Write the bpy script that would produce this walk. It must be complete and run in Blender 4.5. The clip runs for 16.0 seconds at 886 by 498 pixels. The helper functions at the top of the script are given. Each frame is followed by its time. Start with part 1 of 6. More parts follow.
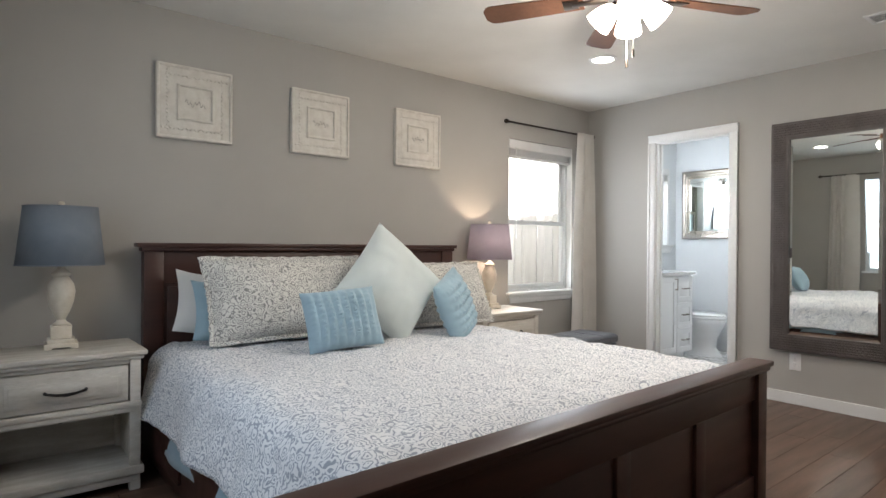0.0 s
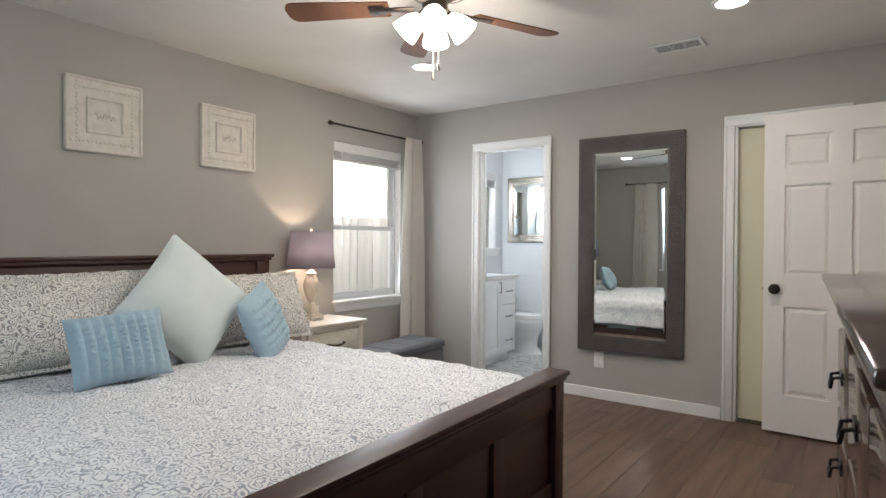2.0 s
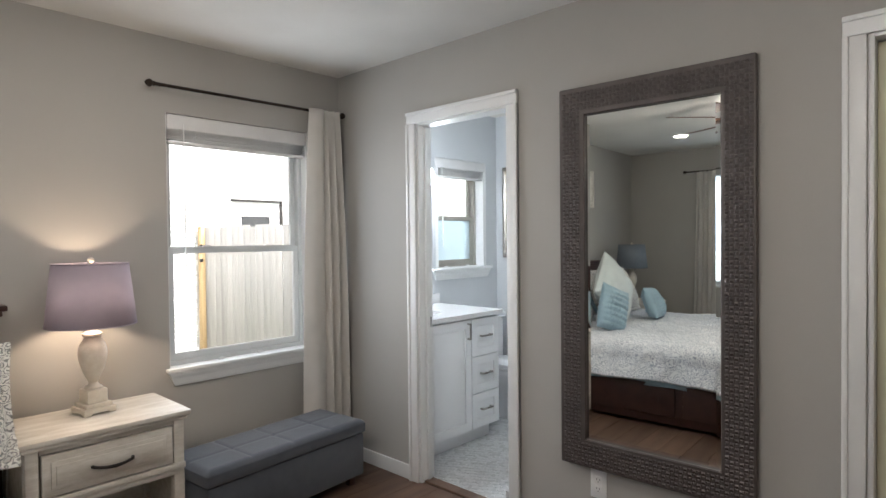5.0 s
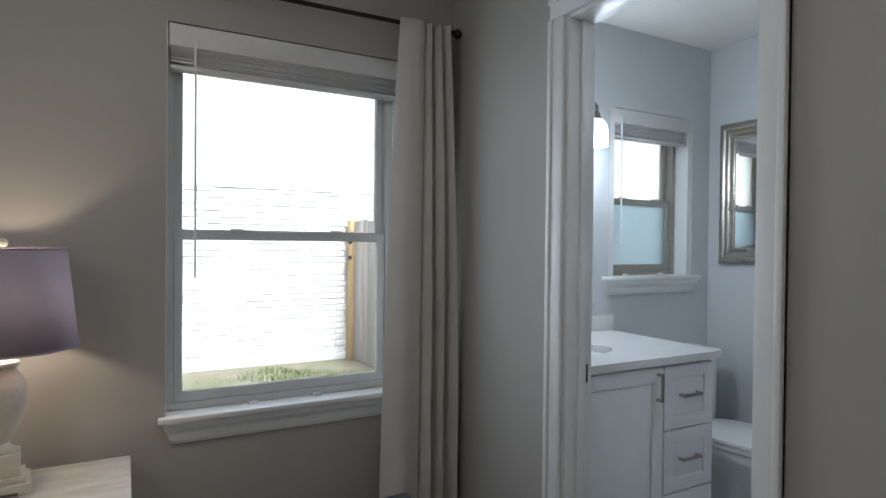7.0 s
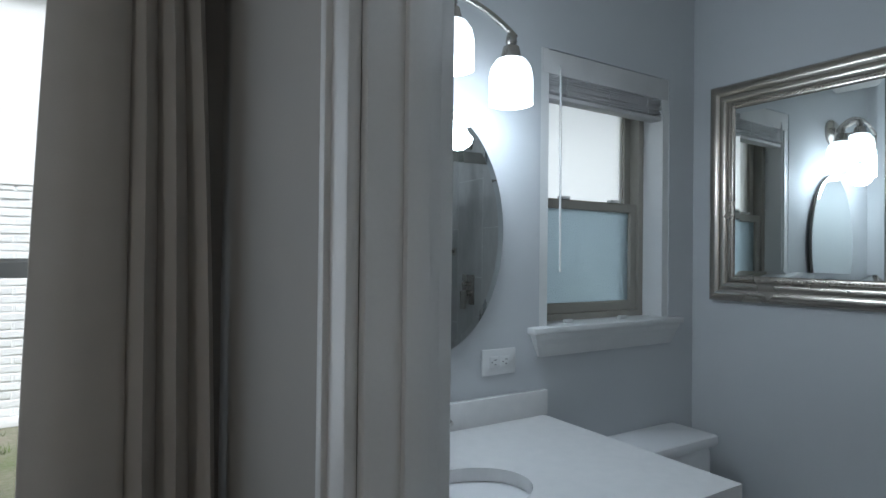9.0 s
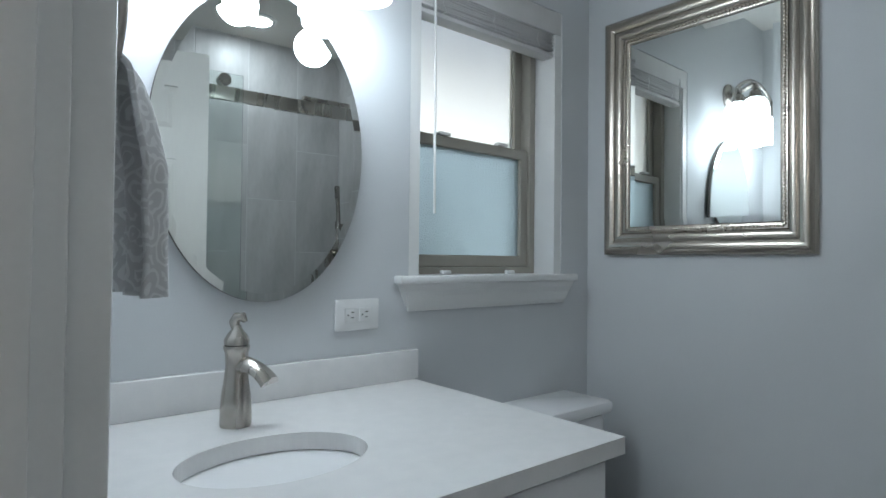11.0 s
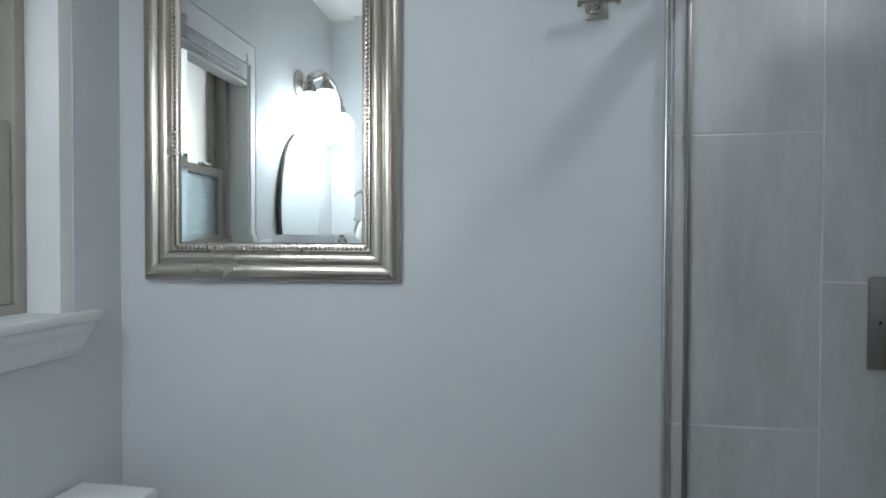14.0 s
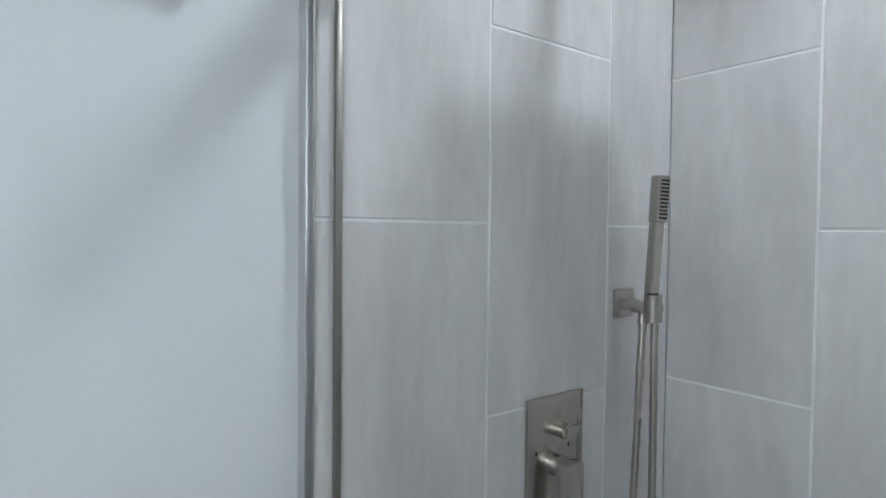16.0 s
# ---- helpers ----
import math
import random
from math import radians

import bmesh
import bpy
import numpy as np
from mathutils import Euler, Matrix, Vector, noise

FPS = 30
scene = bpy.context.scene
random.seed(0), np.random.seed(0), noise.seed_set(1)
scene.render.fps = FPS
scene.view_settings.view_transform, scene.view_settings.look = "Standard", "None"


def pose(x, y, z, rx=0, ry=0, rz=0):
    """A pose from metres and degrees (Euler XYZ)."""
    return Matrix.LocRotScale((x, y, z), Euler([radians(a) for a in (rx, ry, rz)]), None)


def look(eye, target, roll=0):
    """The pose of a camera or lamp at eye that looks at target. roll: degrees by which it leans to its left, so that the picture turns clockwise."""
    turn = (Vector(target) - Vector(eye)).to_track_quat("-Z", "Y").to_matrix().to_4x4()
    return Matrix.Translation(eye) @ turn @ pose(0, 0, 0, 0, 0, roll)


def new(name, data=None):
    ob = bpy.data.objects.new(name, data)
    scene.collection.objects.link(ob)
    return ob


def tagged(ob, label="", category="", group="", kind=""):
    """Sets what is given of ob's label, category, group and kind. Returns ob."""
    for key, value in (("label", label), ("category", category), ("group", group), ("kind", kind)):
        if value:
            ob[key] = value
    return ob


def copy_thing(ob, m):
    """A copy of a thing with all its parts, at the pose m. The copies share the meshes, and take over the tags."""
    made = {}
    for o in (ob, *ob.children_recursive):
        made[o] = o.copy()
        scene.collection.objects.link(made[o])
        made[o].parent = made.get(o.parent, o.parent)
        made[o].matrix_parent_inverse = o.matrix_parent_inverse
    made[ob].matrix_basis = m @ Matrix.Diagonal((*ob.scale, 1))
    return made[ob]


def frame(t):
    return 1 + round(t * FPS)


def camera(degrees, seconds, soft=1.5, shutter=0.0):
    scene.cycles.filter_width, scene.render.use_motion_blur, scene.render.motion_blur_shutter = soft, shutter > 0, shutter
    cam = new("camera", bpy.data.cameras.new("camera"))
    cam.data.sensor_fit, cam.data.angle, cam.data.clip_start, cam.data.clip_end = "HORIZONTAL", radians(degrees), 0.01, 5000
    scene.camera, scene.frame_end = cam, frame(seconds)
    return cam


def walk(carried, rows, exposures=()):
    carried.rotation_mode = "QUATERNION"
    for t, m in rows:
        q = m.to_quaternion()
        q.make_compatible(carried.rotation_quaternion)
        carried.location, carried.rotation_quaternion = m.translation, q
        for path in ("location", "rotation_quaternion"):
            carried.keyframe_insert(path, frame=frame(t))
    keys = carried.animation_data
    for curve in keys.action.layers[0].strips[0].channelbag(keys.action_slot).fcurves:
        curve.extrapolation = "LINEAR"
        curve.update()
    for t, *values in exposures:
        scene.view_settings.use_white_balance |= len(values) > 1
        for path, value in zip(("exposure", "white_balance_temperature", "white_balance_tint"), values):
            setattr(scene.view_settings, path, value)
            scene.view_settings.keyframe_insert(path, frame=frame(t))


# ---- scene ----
cam = camera(74.7, 16.0)
PATH = [
    (0, (0.7, -0.195, 1.13), (1.959, 1.359, 1.12), 0.4),
    (0.5, (0.729, -0.225, 1.133), (2.067, 1.262, 1.124), 0.3),
    (1, (0.765, -0.243, 1.15), (2.193, 1.157, 1.139), 0.3),
    (1.5, (0.804, -0.255, 1.167), (2.317, 1.053, 1.153), 0.3),
    (2, (0.938, -0.235, 1.222), (2.552, 0.946, 1.2), 0.3),
    (2.5, (1.209, -0.203, 1.287), (2.937, 0.802, 1.259), 0.3),
    (3, (1.522, -0.141, 1.361), (3.312, 0.75, 1.333), 0.2),
    (3.5, (1.896, -0.086, 1.414), (3.705, 0.767, 1.381), 0.1),
    (4, (2.357, -0.008, 1.415), (4.154, 0.869, 1.381), 0.0),
    (4.5, (2.705, 0.102, 1.396), (4.359, 1.226, 1.359), -0.3),
    (5, (3.035, 0.226, 1.392), (4.495, 1.593, 1.357), -0.6),
    (5.2, (3.144, 0.281, 1.379), (4.524, 1.729, 1.346), -0.7),
    (7.3, (4.28, 1.317, 1.322), (5.233, 3.075, 1.301), 0.7),
    (7.5, (4.378, 1.413, 1.319), (5.342, 3.166, 1.296), 0.7),
    (8, (4.621, 1.664, 1.359), (5.63, 3.391, 1.337), 0.8),
    (8.5, (4.838, 1.86, 1.388), (5.906, 3.551, 1.383), 0.8),
    (8.7, (4.94, 1.922, 1.389), (6.007, 3.613, 1.398), 0.7),
    (10.8, (5.384, 2.117, 1.223), (6.613, 3.694, 1.262), 0.4),
    (11, (5.381, 2.117, 1.206), (6.658, 3.656, 1.242), 0.6),
    (11.5, (5.378, 2.116, 1.175), (6.758, 3.564, 1.202), 0.5),
    (12, (5.382, 2.127, 1.154), (6.855, 3.479, 1.169), 0.6),
    (12.5, (5.391, 2.171, 1.155), (6.974, 3.392, 1.159), 0.7),
    (13, (5.442, 2.242, 1.204), (7.18, 3.231, 1.21), 0.5),
    (13.5, (5.584, 2.291, 1.252), (7.468, 2.961, 1.262), 0.3),
    (14, (5.781, 2.327, 1.329), (7.752, 2.662, 1.292), 0.2),
    (14.5, (5.992, 2.41, 1.339), (7.988, 2.288, 1.314), 0.2),
    (15, (6.17, 2.437, 1.427), (8.107, 1.945, 1.352), 0.2),
    (15.5, (6.263, 2.414, 1.488), (8.05, 1.516, 1.427), 0.3),
    (16, (6.38, 2.364, 1.528), (7.979, 1.164, 1.47), 0.6),
]
EXPOSURES = [(0, 2.14, 6220, 10), (2, 2.04, 6220, 10), (4, 1.92, 6160, 10), (5.2, 1.72, 6080, 10), (7.3, 0.58, 5720, 7), (8.0, 0.25, 5680, 6), (8.7, -0.06, 5650, 6), (11, 0.46, 5920, 6), (13, 0.68, 5920, 6), (14.5, 1.02, 6080, 8), (15.2, 1.16, 6100, 8), (16, 1.50, 6100, 8)]
walk(cam, [(t, look(eye, target, roll)) for t, eye, target, roll in PATH], EXPOSURES)

# ---- world, sun, lights ----
world = bpy.data.worlds.new("world")
scene.world = world
world.use_nodes = True
wn = world.node_tree
sky = wn.nodes.new("ShaderNodeTexSky")
sky.sky_type, sky.sun_disc = "NISHITA", False
sky.air_density, sky.dust_density, sky.ozone_density = 1.0, 7.0, 0.2
sky.sun_elevation, sky.sun_rotation = radians(48), radians(168)
haze = wn.nodes.new("ShaderNodeHueSaturation")
haze.inputs["Saturation"].default_value = 0.35
wn.links.new(sky.outputs["Color"], haze.inputs["Color"])
wn.links.new(haze.outputs["Color"], wn.nodes["Background"].inputs["Color"])
wn.nodes["Background"].inputs["Strength"].default_value = 0.15


def lamp(name, kind, energy, colour, m, size=0.1, size_y=None, angle=None):
    data = bpy.data.lights.new(name, kind)
    data.energy, data.color = energy, colour
    if kind == "AREA":
        data.shape, data.size = ("RECTANGLE", size) if size_y else ("DISK", size)
        if size_y:
            data.size_y = size_y
    elif kind == "SUN":
        data.angle = radians(angle)
    else:
        data.shadow_soft_size = size
    ob = new(name, data)
    ob.matrix_world = m
    return ob


WARM, SOFT, COOL, DAY = (1.0, 0.76, 0.52), (1.0, 0.90, 0.79), (0.90, 0.96, 1.0), (0.86, 0.93, 1.0)
lamp("sun", "SUN", 3.4, (1.0, 0.95, 0.88), look((0, 0, 20), (-3.0, 14.7, 3.2)), angle=12)
lamp("daylight_north_window", "AREA", 3.2, DAY, look((4.66, 3.292, 1.42), (4.66, 0, 1.1)), 0.78, 1.15)
lamp("daylight_west_window", "AREA", 2.3, (0.72, 0.86, 1.0), look((0.352, 1.60, 1.45), (3, 1.60, 1.0)), 0.92, 1.25)

# ---- materials ----


def material(name, a, b=None, rough=0.6, metal=0.0, scale=8.0, fine=120.0, bump=0.1, depth=0.002, stretch=(1, 1, 1), spec=0.5, rough_var=0.08, rand=0.0, sheen=0.0):
    """Two colours mixed by coarse and fine grain, with relief from the fine grain. rand: how far each object's tone differs."""
    m = bpy.data.materials.new(name)
    m.use_nodes = True
    nt = m.node_tree
    n, l = nt.nodes, nt.links
    bs = n["Principled BSDF"]
    b = b or tuple(c * 0.86 for c in a)
    tc, mp = n.new("ShaderNodeTexCoord"), n.new("ShaderNodeMapping")
    mp.inputs["Scale"].default_value = stretch
    l.new(tc.outputs["Object"], mp.inputs["Vector"])
    big, small = n.new("ShaderNodeTexNoise"), n.new("ShaderNodeTexNoise")
    for tex, sc, det in ((big, scale, 5), (small, fine, 3)):
        tex.inputs["Scale"].default_value, tex.inputs["Detail"].default_value = sc, det
        l.new(mp.outputs["Vector"], tex.inputs["Vector"])
    add = n.new("ShaderNodeMath")
    add.operation = "MULTIPLY_ADD"
    add.inputs[1].default_value = 0.35
    l.new(small.outputs["Fac"], add.inputs[0])
    l.new(big.outputs["Fac"], add.inputs[2])
    rng = n.new("ShaderNodeMapRange")
    rng.inputs["From Min"].default_value, rng.inputs["From Max"].default_value = 0.42, 0.92
    l.new(add.outputs[0], rng.inputs["Value"])
    mix = n.new("ShaderNodeMix")
    mix.data_type = "RGBA"
    mix.inputs["A"].default_value, mix.inputs["B"].default_value = (*a, 1), (*b, 1)
    l.new(rng.outputs["Result"], mix.inputs["Factor"])
    out = mix.outputs["Result"]
    if rand:
        info, hsv, rr = n.new("ShaderNodeObjectInfo"), n.new("ShaderNodeHueSaturation"), n.new("ShaderNodeMapRange")
        rr.inputs["To Min"].default_value, rr.inputs["To Max"].default_value = 1 - rand, 1 + rand
        l.new(info.outputs["Random"], rr.inputs["Value"])
        l.new(rr.outputs["Result"], hsv.inputs["Value"])
        l.new(out, hsv.inputs["Color"])
        out = hsv.outputs["Color"]
    l.new(out, bs.inputs["Base Color"])
    rv = n.new("ShaderNodeMapRange")
    rv.inputs["To Min"].default_value, rv.inputs["To Max"].default_value = max(0.02, rough - rough_var), min(1, rough + rough_var)
    l.new(big.outputs["Fac"], rv.inputs["Value"])
    l.new(rv.outputs["Result"], bs.inputs["Roughness"])
    bs.inputs["Metallic"].default_value = metal
    bs.inputs["Specular IOR Level"].default_value = spec
    bs.inputs["Sheen Weight"].default_value = sheen
    bp = n.new("ShaderNodeBump")
    bp.inputs["Strength"].default_value, bp.inputs["Distance"].default_value = bump, depth
    l.new(small.outputs["Fac"], bp.inputs["Height"])
    l.new(bp.outputs["Normal"], bs.inputs["Normal"])
    return m


def glow(name, colour, strength):
    m = bpy.data.materials.new(name)
    m.use_nodes = True
    bs = m.node_tree.nodes["Principled BSDF"]
    bs.inputs["Base Color"].default_value = (0.9, 0.9, 0.9, 1)
    bs.inputs["Emission Color"].default_value = (*colour, 1)
    bs.inputs["Emission Strength"].default_value = strength
    return m


def glass(name, colour=(1, 1, 1), rough=0.0, bump=0.0, scale=90.0):
    m = bpy.data.materials.new(name)
    m.use_nodes = True
    nt = m.node_tree
    bs = nt.nodes["Principled BSDF"]
    bs.inputs["Base Color"].default_value = (*colour, 1)
    bs.inputs["Roughness"].default_value = rough
    bs.inputs["Transmission Weight"].default_value = 1
    bs.inputs["IOR"].default_value = 1.45
    if bump:
        tex, bp = nt.nodes.new("ShaderNodeTexVoronoi"), nt.nodes.new("ShaderNodeBump")
        tc = nt.nodes.new("ShaderNodeTexCoord")
        tex.feature = "SMOOTH_F1"
        tex.inputs["Scale"].default_value = scale
        bp.inputs["Strength"].default_value, bp.inputs["Distance"].default_value = bump, 0.004
        nt.links.new(tc.outputs["Object"], tex.inputs["Vector"])
        nt.links.new(tex.outputs["Distance"], bp.inputs["Height"])
        nt.links.new(bp.outputs["Normal"], bs.inputs["Normal"])
    return m


def mirror_glass(name):
    m = bpy.data.materials.new(name)
    m.use_nodes = True
    bs = m.node_tree.nodes["Principled BSDF"]
    bs.inputs["Base Color"].default_value = (0.86, 0.89, 0.87, 1)
    bs.inputs["Metallic"].default_value, bs.inputs["Roughness"].default_value = 1, 0.015
    return m


def damask(name, ground, line, scale):
    """Printed cotton: scrolls from warped ring bands round scattered centres, over a weave."""
    m = material(name, ground, tuple(c * 0.93 for c in ground), rough=0.9, scale=6, fine=420, bump=0.25, depth=0.001, spec=0.2, sheen=0.2)
    nt = m.node_tree
    n, l = nt.nodes, nt.links
    bs = n["Principled BSDF"]
    base = bs.inputs["Base Color"].links[0].from_socket
    tc = n.new("ShaderNodeTexCoord")
    warp = n.new("ShaderNodeTexNoise")
    warp.inputs["Scale"].default_value, warp.inputs["Detail"].default_value = scale * 0.9, 1
    l.new(tc.outputs["Object"], warp.inputs["Vector"])
    off = n.new("ShaderNodeVectorMath")
    off.operation = "MULTIPLY_ADD"
    off.inputs[1].default_value = (0.9 / scale,) * 3
    l.new(warp.outputs["Color"], off.inputs[0])
    l.new(tc.outputs["Object"], off.inputs[2])
    vor = n.new("ShaderNodeTexVoronoi")
    vor.inputs["Scale"].default_value = scale
    l.new(off.outputs["Vector"], vor.inputs["Vector"])
    wave = n.new("ShaderNodeMath")
    wave.operation = "MULTIPLY"
    wave.inputs[1].default_value = 23.0
    l.new(vor.outputs["Distance"], wave.inputs[0])
    sine = n.new("ShaderNodeMath")
    sine.operation = "SINE"
    l.new(wave.outputs[0], sine.inputs[0])
    brk = n.new("ShaderNodeTexNoise")
    brk.inputs["Scale"].default_value, brk.inputs["Detail"].default_value = scale * 3.1, 2
    l.new(tc.outputs["Object"], brk.inputs["Vector"])
    cut = n.new("ShaderNodeMath")
    cut.operation = "MULTIPLY_ADD"
    cut.inputs[1].default_value = 3.2
    l.new(brk.outputs["Fac"], cut.inputs[0])
    l.new(sine.outputs[0], cut.inputs[2])
    st = n.new("ShaderNodeMapRange")
    st.inputs["From Min"].default_value, st.inputs["From Max"].default_value = 1.82, 2.2
    st.inputs["To Max"].default_value = 0.88
    l.new(cut.outputs[0], st.inputs["Value"])
    mix = n.new("ShaderNodeMix")
    mix.data_type = "RGBA"
    mix.inputs["B"].default_value = (*line, 1)
    l.new(st.outputs["Result"], mix.inputs["Factor"])
    l.new(base, mix.inputs["A"])
    l.new(mix.outputs["Result"], bs.inputs["Base Color"])
    return m


def translucent(m, colour, share):
    nt = m.node_tree
    bs = nt.nodes["Principled BSDF"]
    tr, mx = nt.nodes.new("ShaderNodeBsdfTranslucent"), nt.nodes.new("ShaderNodeMixShader")
    tr.inputs["Color"].default_value = (*colour, 1)
    mx.inputs["Fac"].default_value = share
    nt.links.new(bs.outputs[0], mx.inputs[1])
    nt.links.new(tr.outputs[0], mx.inputs[2])
    nt.links.new(mx.outputs[0], nt.nodes["Material Output"].inputs["Surface"])
    return m


M_WALL = material("greige_wall_paint", (0.415, 0.397, 0.366), (0.385, 0.367, 0.338), rough=0.75, scale=1.5, fine=260, bump=0.12, depth=0.001)
M_BATHWALL = material("pale_bath_paint", (0.62, 0.635, 0.645), (0.57, 0.585, 0.60), rough=0.55, scale=1.5, fine=260, bump=0.12, depth=0.001)
M_HALL = material("beige_hall_paint", (0.62, 0.53, 0.44), (0.57, 0.49, 0.41), rough=0.75, scale=1.5, fine=240, bump=0.1, depth=0.001)
M_CEIL = material("ceiling_paint", (0.76, 0.74, 0.70), (0.70, 0.68, 0.64), rough=0.9, scale=3, fine=160, bump=0.5, depth=0.002)
M_TRIM = material("white_trim_paint", (0.80, 0.80, 0.79), (0.74, 0.74, 0.73), rough=0.35, scale=4, fine=180, bump=0.04, depth=0.0006)
M_DOOR = material("white_door_paint", (0.80, 0.78, 0.75), (0.75, 0.73, 0.70), rough=0.38, scale=2.5, fine=140, bump=0.06, depth=0.0006, stretch=(1, 1, 0.2))
M_CREAM = material("cream_door_paint", (0.74, 0.70, 0.52), (0.70, 0.66, 0.49), rough=0.5, scale=2, fine=160, bump=0.05)
M_PLANK = material("brown_plank_floor", (0.158, 0.096, 0.066), (0.078, 0.046, 0.032), rough=0.40, scale=5, fine=60, bump=0.16, depth=0.0008, stretch=(0.35, 3.2, 3), rand=0.20, spec=0.4)
M_GAP = material("dark_floor_gap", (0.03, 0.02, 0.015), rough=0.9)
M_MAHOG = material("mahogany_stain", (0.066, 0.026, 0.018), (0.038, 0.015, 0.011), rough=0.42, scale=4, fine=50, bump=0.07, depth=0.0008, stretch=(0.4, 3, 3))
M_CHERRY = material("dark_cherry_top", (0.120, 0.078, 0.054), (0.065, 0.042, 0.029), rough=0.12, spec=0.5, scale=3, fine=40, bump=0.05, depth=0.0008, stretch=(0.4, 3, 3))
M_DAMASK = damask("blue_grey_print", (0.85, 0.855, 0.87), (0.31, 0.345, 0.41), 27.0)
M_SHAM = damask("grey_scroll_print", (0.74, 0.725, 0.68), (0.20, 0.20, 0.195), 31.0)
M_BLUE = material("light_blue_cotton", (0.37, 0.51, 0.59), (0.32, 0.45, 0.53), rough=0.9, scale=9, fine=500, bump=0.25, depth=0.0012, sheen=0.3, spec=0.2)
M_AQUA = material("pale_aqua_cotton", (0.65, 0.71, 0.70), (0.60, 0.66, 0.66), rough=0.85, scale=7, fine=420, bump=0.2, depth=0.001, sheen=0.3, spec=0.2)
M_LINEN = material("white_linen", (0.70, 0.70, 0.68), (0.63, 0.63, 0.62), rough=0.9, scale=7, fine=420, bump=0.2, depth=0.001, sheen=0.2, spec=0.2)
M_DISTRESS = material("distressed_white_paint", (0.66, 0.63, 0.575), (0.46, 0.42, 0.36), rough=0.5, scale=13, fine=90, bump=0.15, depth=0.001, stretch=(0.5, 2, 2))
M_DARKIN = material("dark_recess", (0.16, 0.145, 0.13), rough=0.7, scale=5)
M_BLACKIRON = material("black_iron", (0.022, 0.019, 0.017), (0.03, 0.026, 0.022), rough=0.42, metal=0.6, scale=30, fine=200, bump=0.1)
M_BRONZE = material("oil_rubbed_bronze", (0.035, 0.027, 0.022), (0.05, 0.038, 0.03), rough=0.36, metal=0.8, scale=30, fine=200, bump=0.05)
M_NICKEL = material("brushed_nickel", (0.50, 0.47, 0.43), (0.44, 0.41, 0.375), rough=0.27, metal=1.0, scale=12, fine=260, bump=0.05, depth=0.0004, stretch=(1, 1, 0.15))
M_DULL = material("dull_dark_nickel", (0.30, 0.285, 0.265), (0.26, 0.245, 0.23), rough=0.4, metal=0.9, scale=12, fine=260, bump=0.0)
M_CHROME = material("polished_chrome", (0.70, 0.70, 0.70), (0.62, 0.62, 0.62), rough=0.12, metal=1.0, scale=12, fine=200, bump=0.0)
M_SILVER = material("silver_leaf_frame", (0.52, 0.47, 0.41), (0.45, 0.405, 0.35), rough=0.26, metal=1.0, scale=5, fine=240, bump=0.0)
M_MIRROR = mirror_glass("mirror_glass")
M_WEAVE = material("taupe_embossed_frame", (0.100, 0.082, 0.076), (0.070, 0.058, 0.054), rough=0.42, metal=0.15, scale=10, fine=240, bump=0.15, depth=0.0008)
M_PLASTER = material("whitewashed_carved_wood", (0.72, 0.69, 0.63), (0.60, 0.56, 0.50), rough=0.8, scale=26, fine=150, bump=0.35, depth=0.0015)
# one shade linen twice: lamp on or off is put into the base colour
M_SHADE_ON = translucent(material("linen_shade_lit_tone", (0.42, 0.36, 0.41), (0.37, 0.32, 0.37), rough=0.9, scale=20, fine=420, bump=0.2, depth=0.0008), (0.46, 0.44, 0.50), 0.30)
M_SHADE_OFF = translucent(material("linen_shade_unlit_tone", (0.24, 0.27, 0.31), (0.21, 0.24, 0.28), rough=0.9, scale=20, fine=420, bump=0.2, depth=0.0008), (0.3, 0.3, 0.3), 0.2)
M_CANDLE = material("cream_turned_wood", (0.76, 0.70, 0.60), (0.64, 0.57, 0.46), rough=0.5, scale=24, fine=120, bump=0.12, depth=0.001)
M_OTTO = material("slate_grey_weave", (0.085, 0.092, 0.108), (0.070, 0.076, 0.090), rough=0.95, scale=14, fine=330, bump=0.4, depth=0.0015, sheen=0.3, spec=0.15)
M_CURTAIN = translucent(material("oatmeal_curtain_cloth", (0.69, 0.66, 0.615), (0.63, 0.60, 0.555), rough=0.95, scale=9, fine=420, bump=0.3, depth=0.001, sheen=0.2, spec=0.1), (0.6, 0.55, 0.48), 0.12)
M_VINYL = material("grey_white_vinyl_frame", (0.62, 0.64, 0.64), (0.57, 0.59, 0.59), rough=0.42, scale=6, fine=150, bump=0.03)
M_TAUPE = material("taupe_vinyl_frame", (0.38, 0.355, 0.305), (0.34, 0.32, 0.275), rough=0.45, scale=6, fine=150, bump=0.03)
M_SLAT = material("white_blind_slat", (0.70, 0.69, 0.68), (0.64, 0.63, 0.62), rough=0.5, scale=9, fine=120, bump=0.04)
M_PANE = glass("clear_pane")
M_FROST = glass("pebbled_privacy_glass", (0.33, 0.43, 0.50), 0.34, 0.5, 260)
M_SATIN = glass("satin_privacy_glass", (0.92, 0.95, 0.97), 0.35)
M_SHOWERGLASS = glass("greenish_shower_glass", (0.90, 0.96, 0.94))
M_QUARTZ = material("white_quartz", (0.80, 0.79, 0.78), (0.75, 0.745, 0.74), rough=0.13, scale=30, fine=300, bump=0.0, rough_var=0.03)
M_CABINET = material("white_cabinet_lacquer", (0.80, 0.80, 0.80), (0.76, 0.76, 0.765), rough=0.32, scale=3, fine=150, bump=0.03)
M_PORCELAIN = material("white_porcelain", (0.82, 0.82, 0.82), (0.79, 0.79, 0.80), rough=0.08, scale=4, fine=60, bump=0.0, rough_var=0.03)
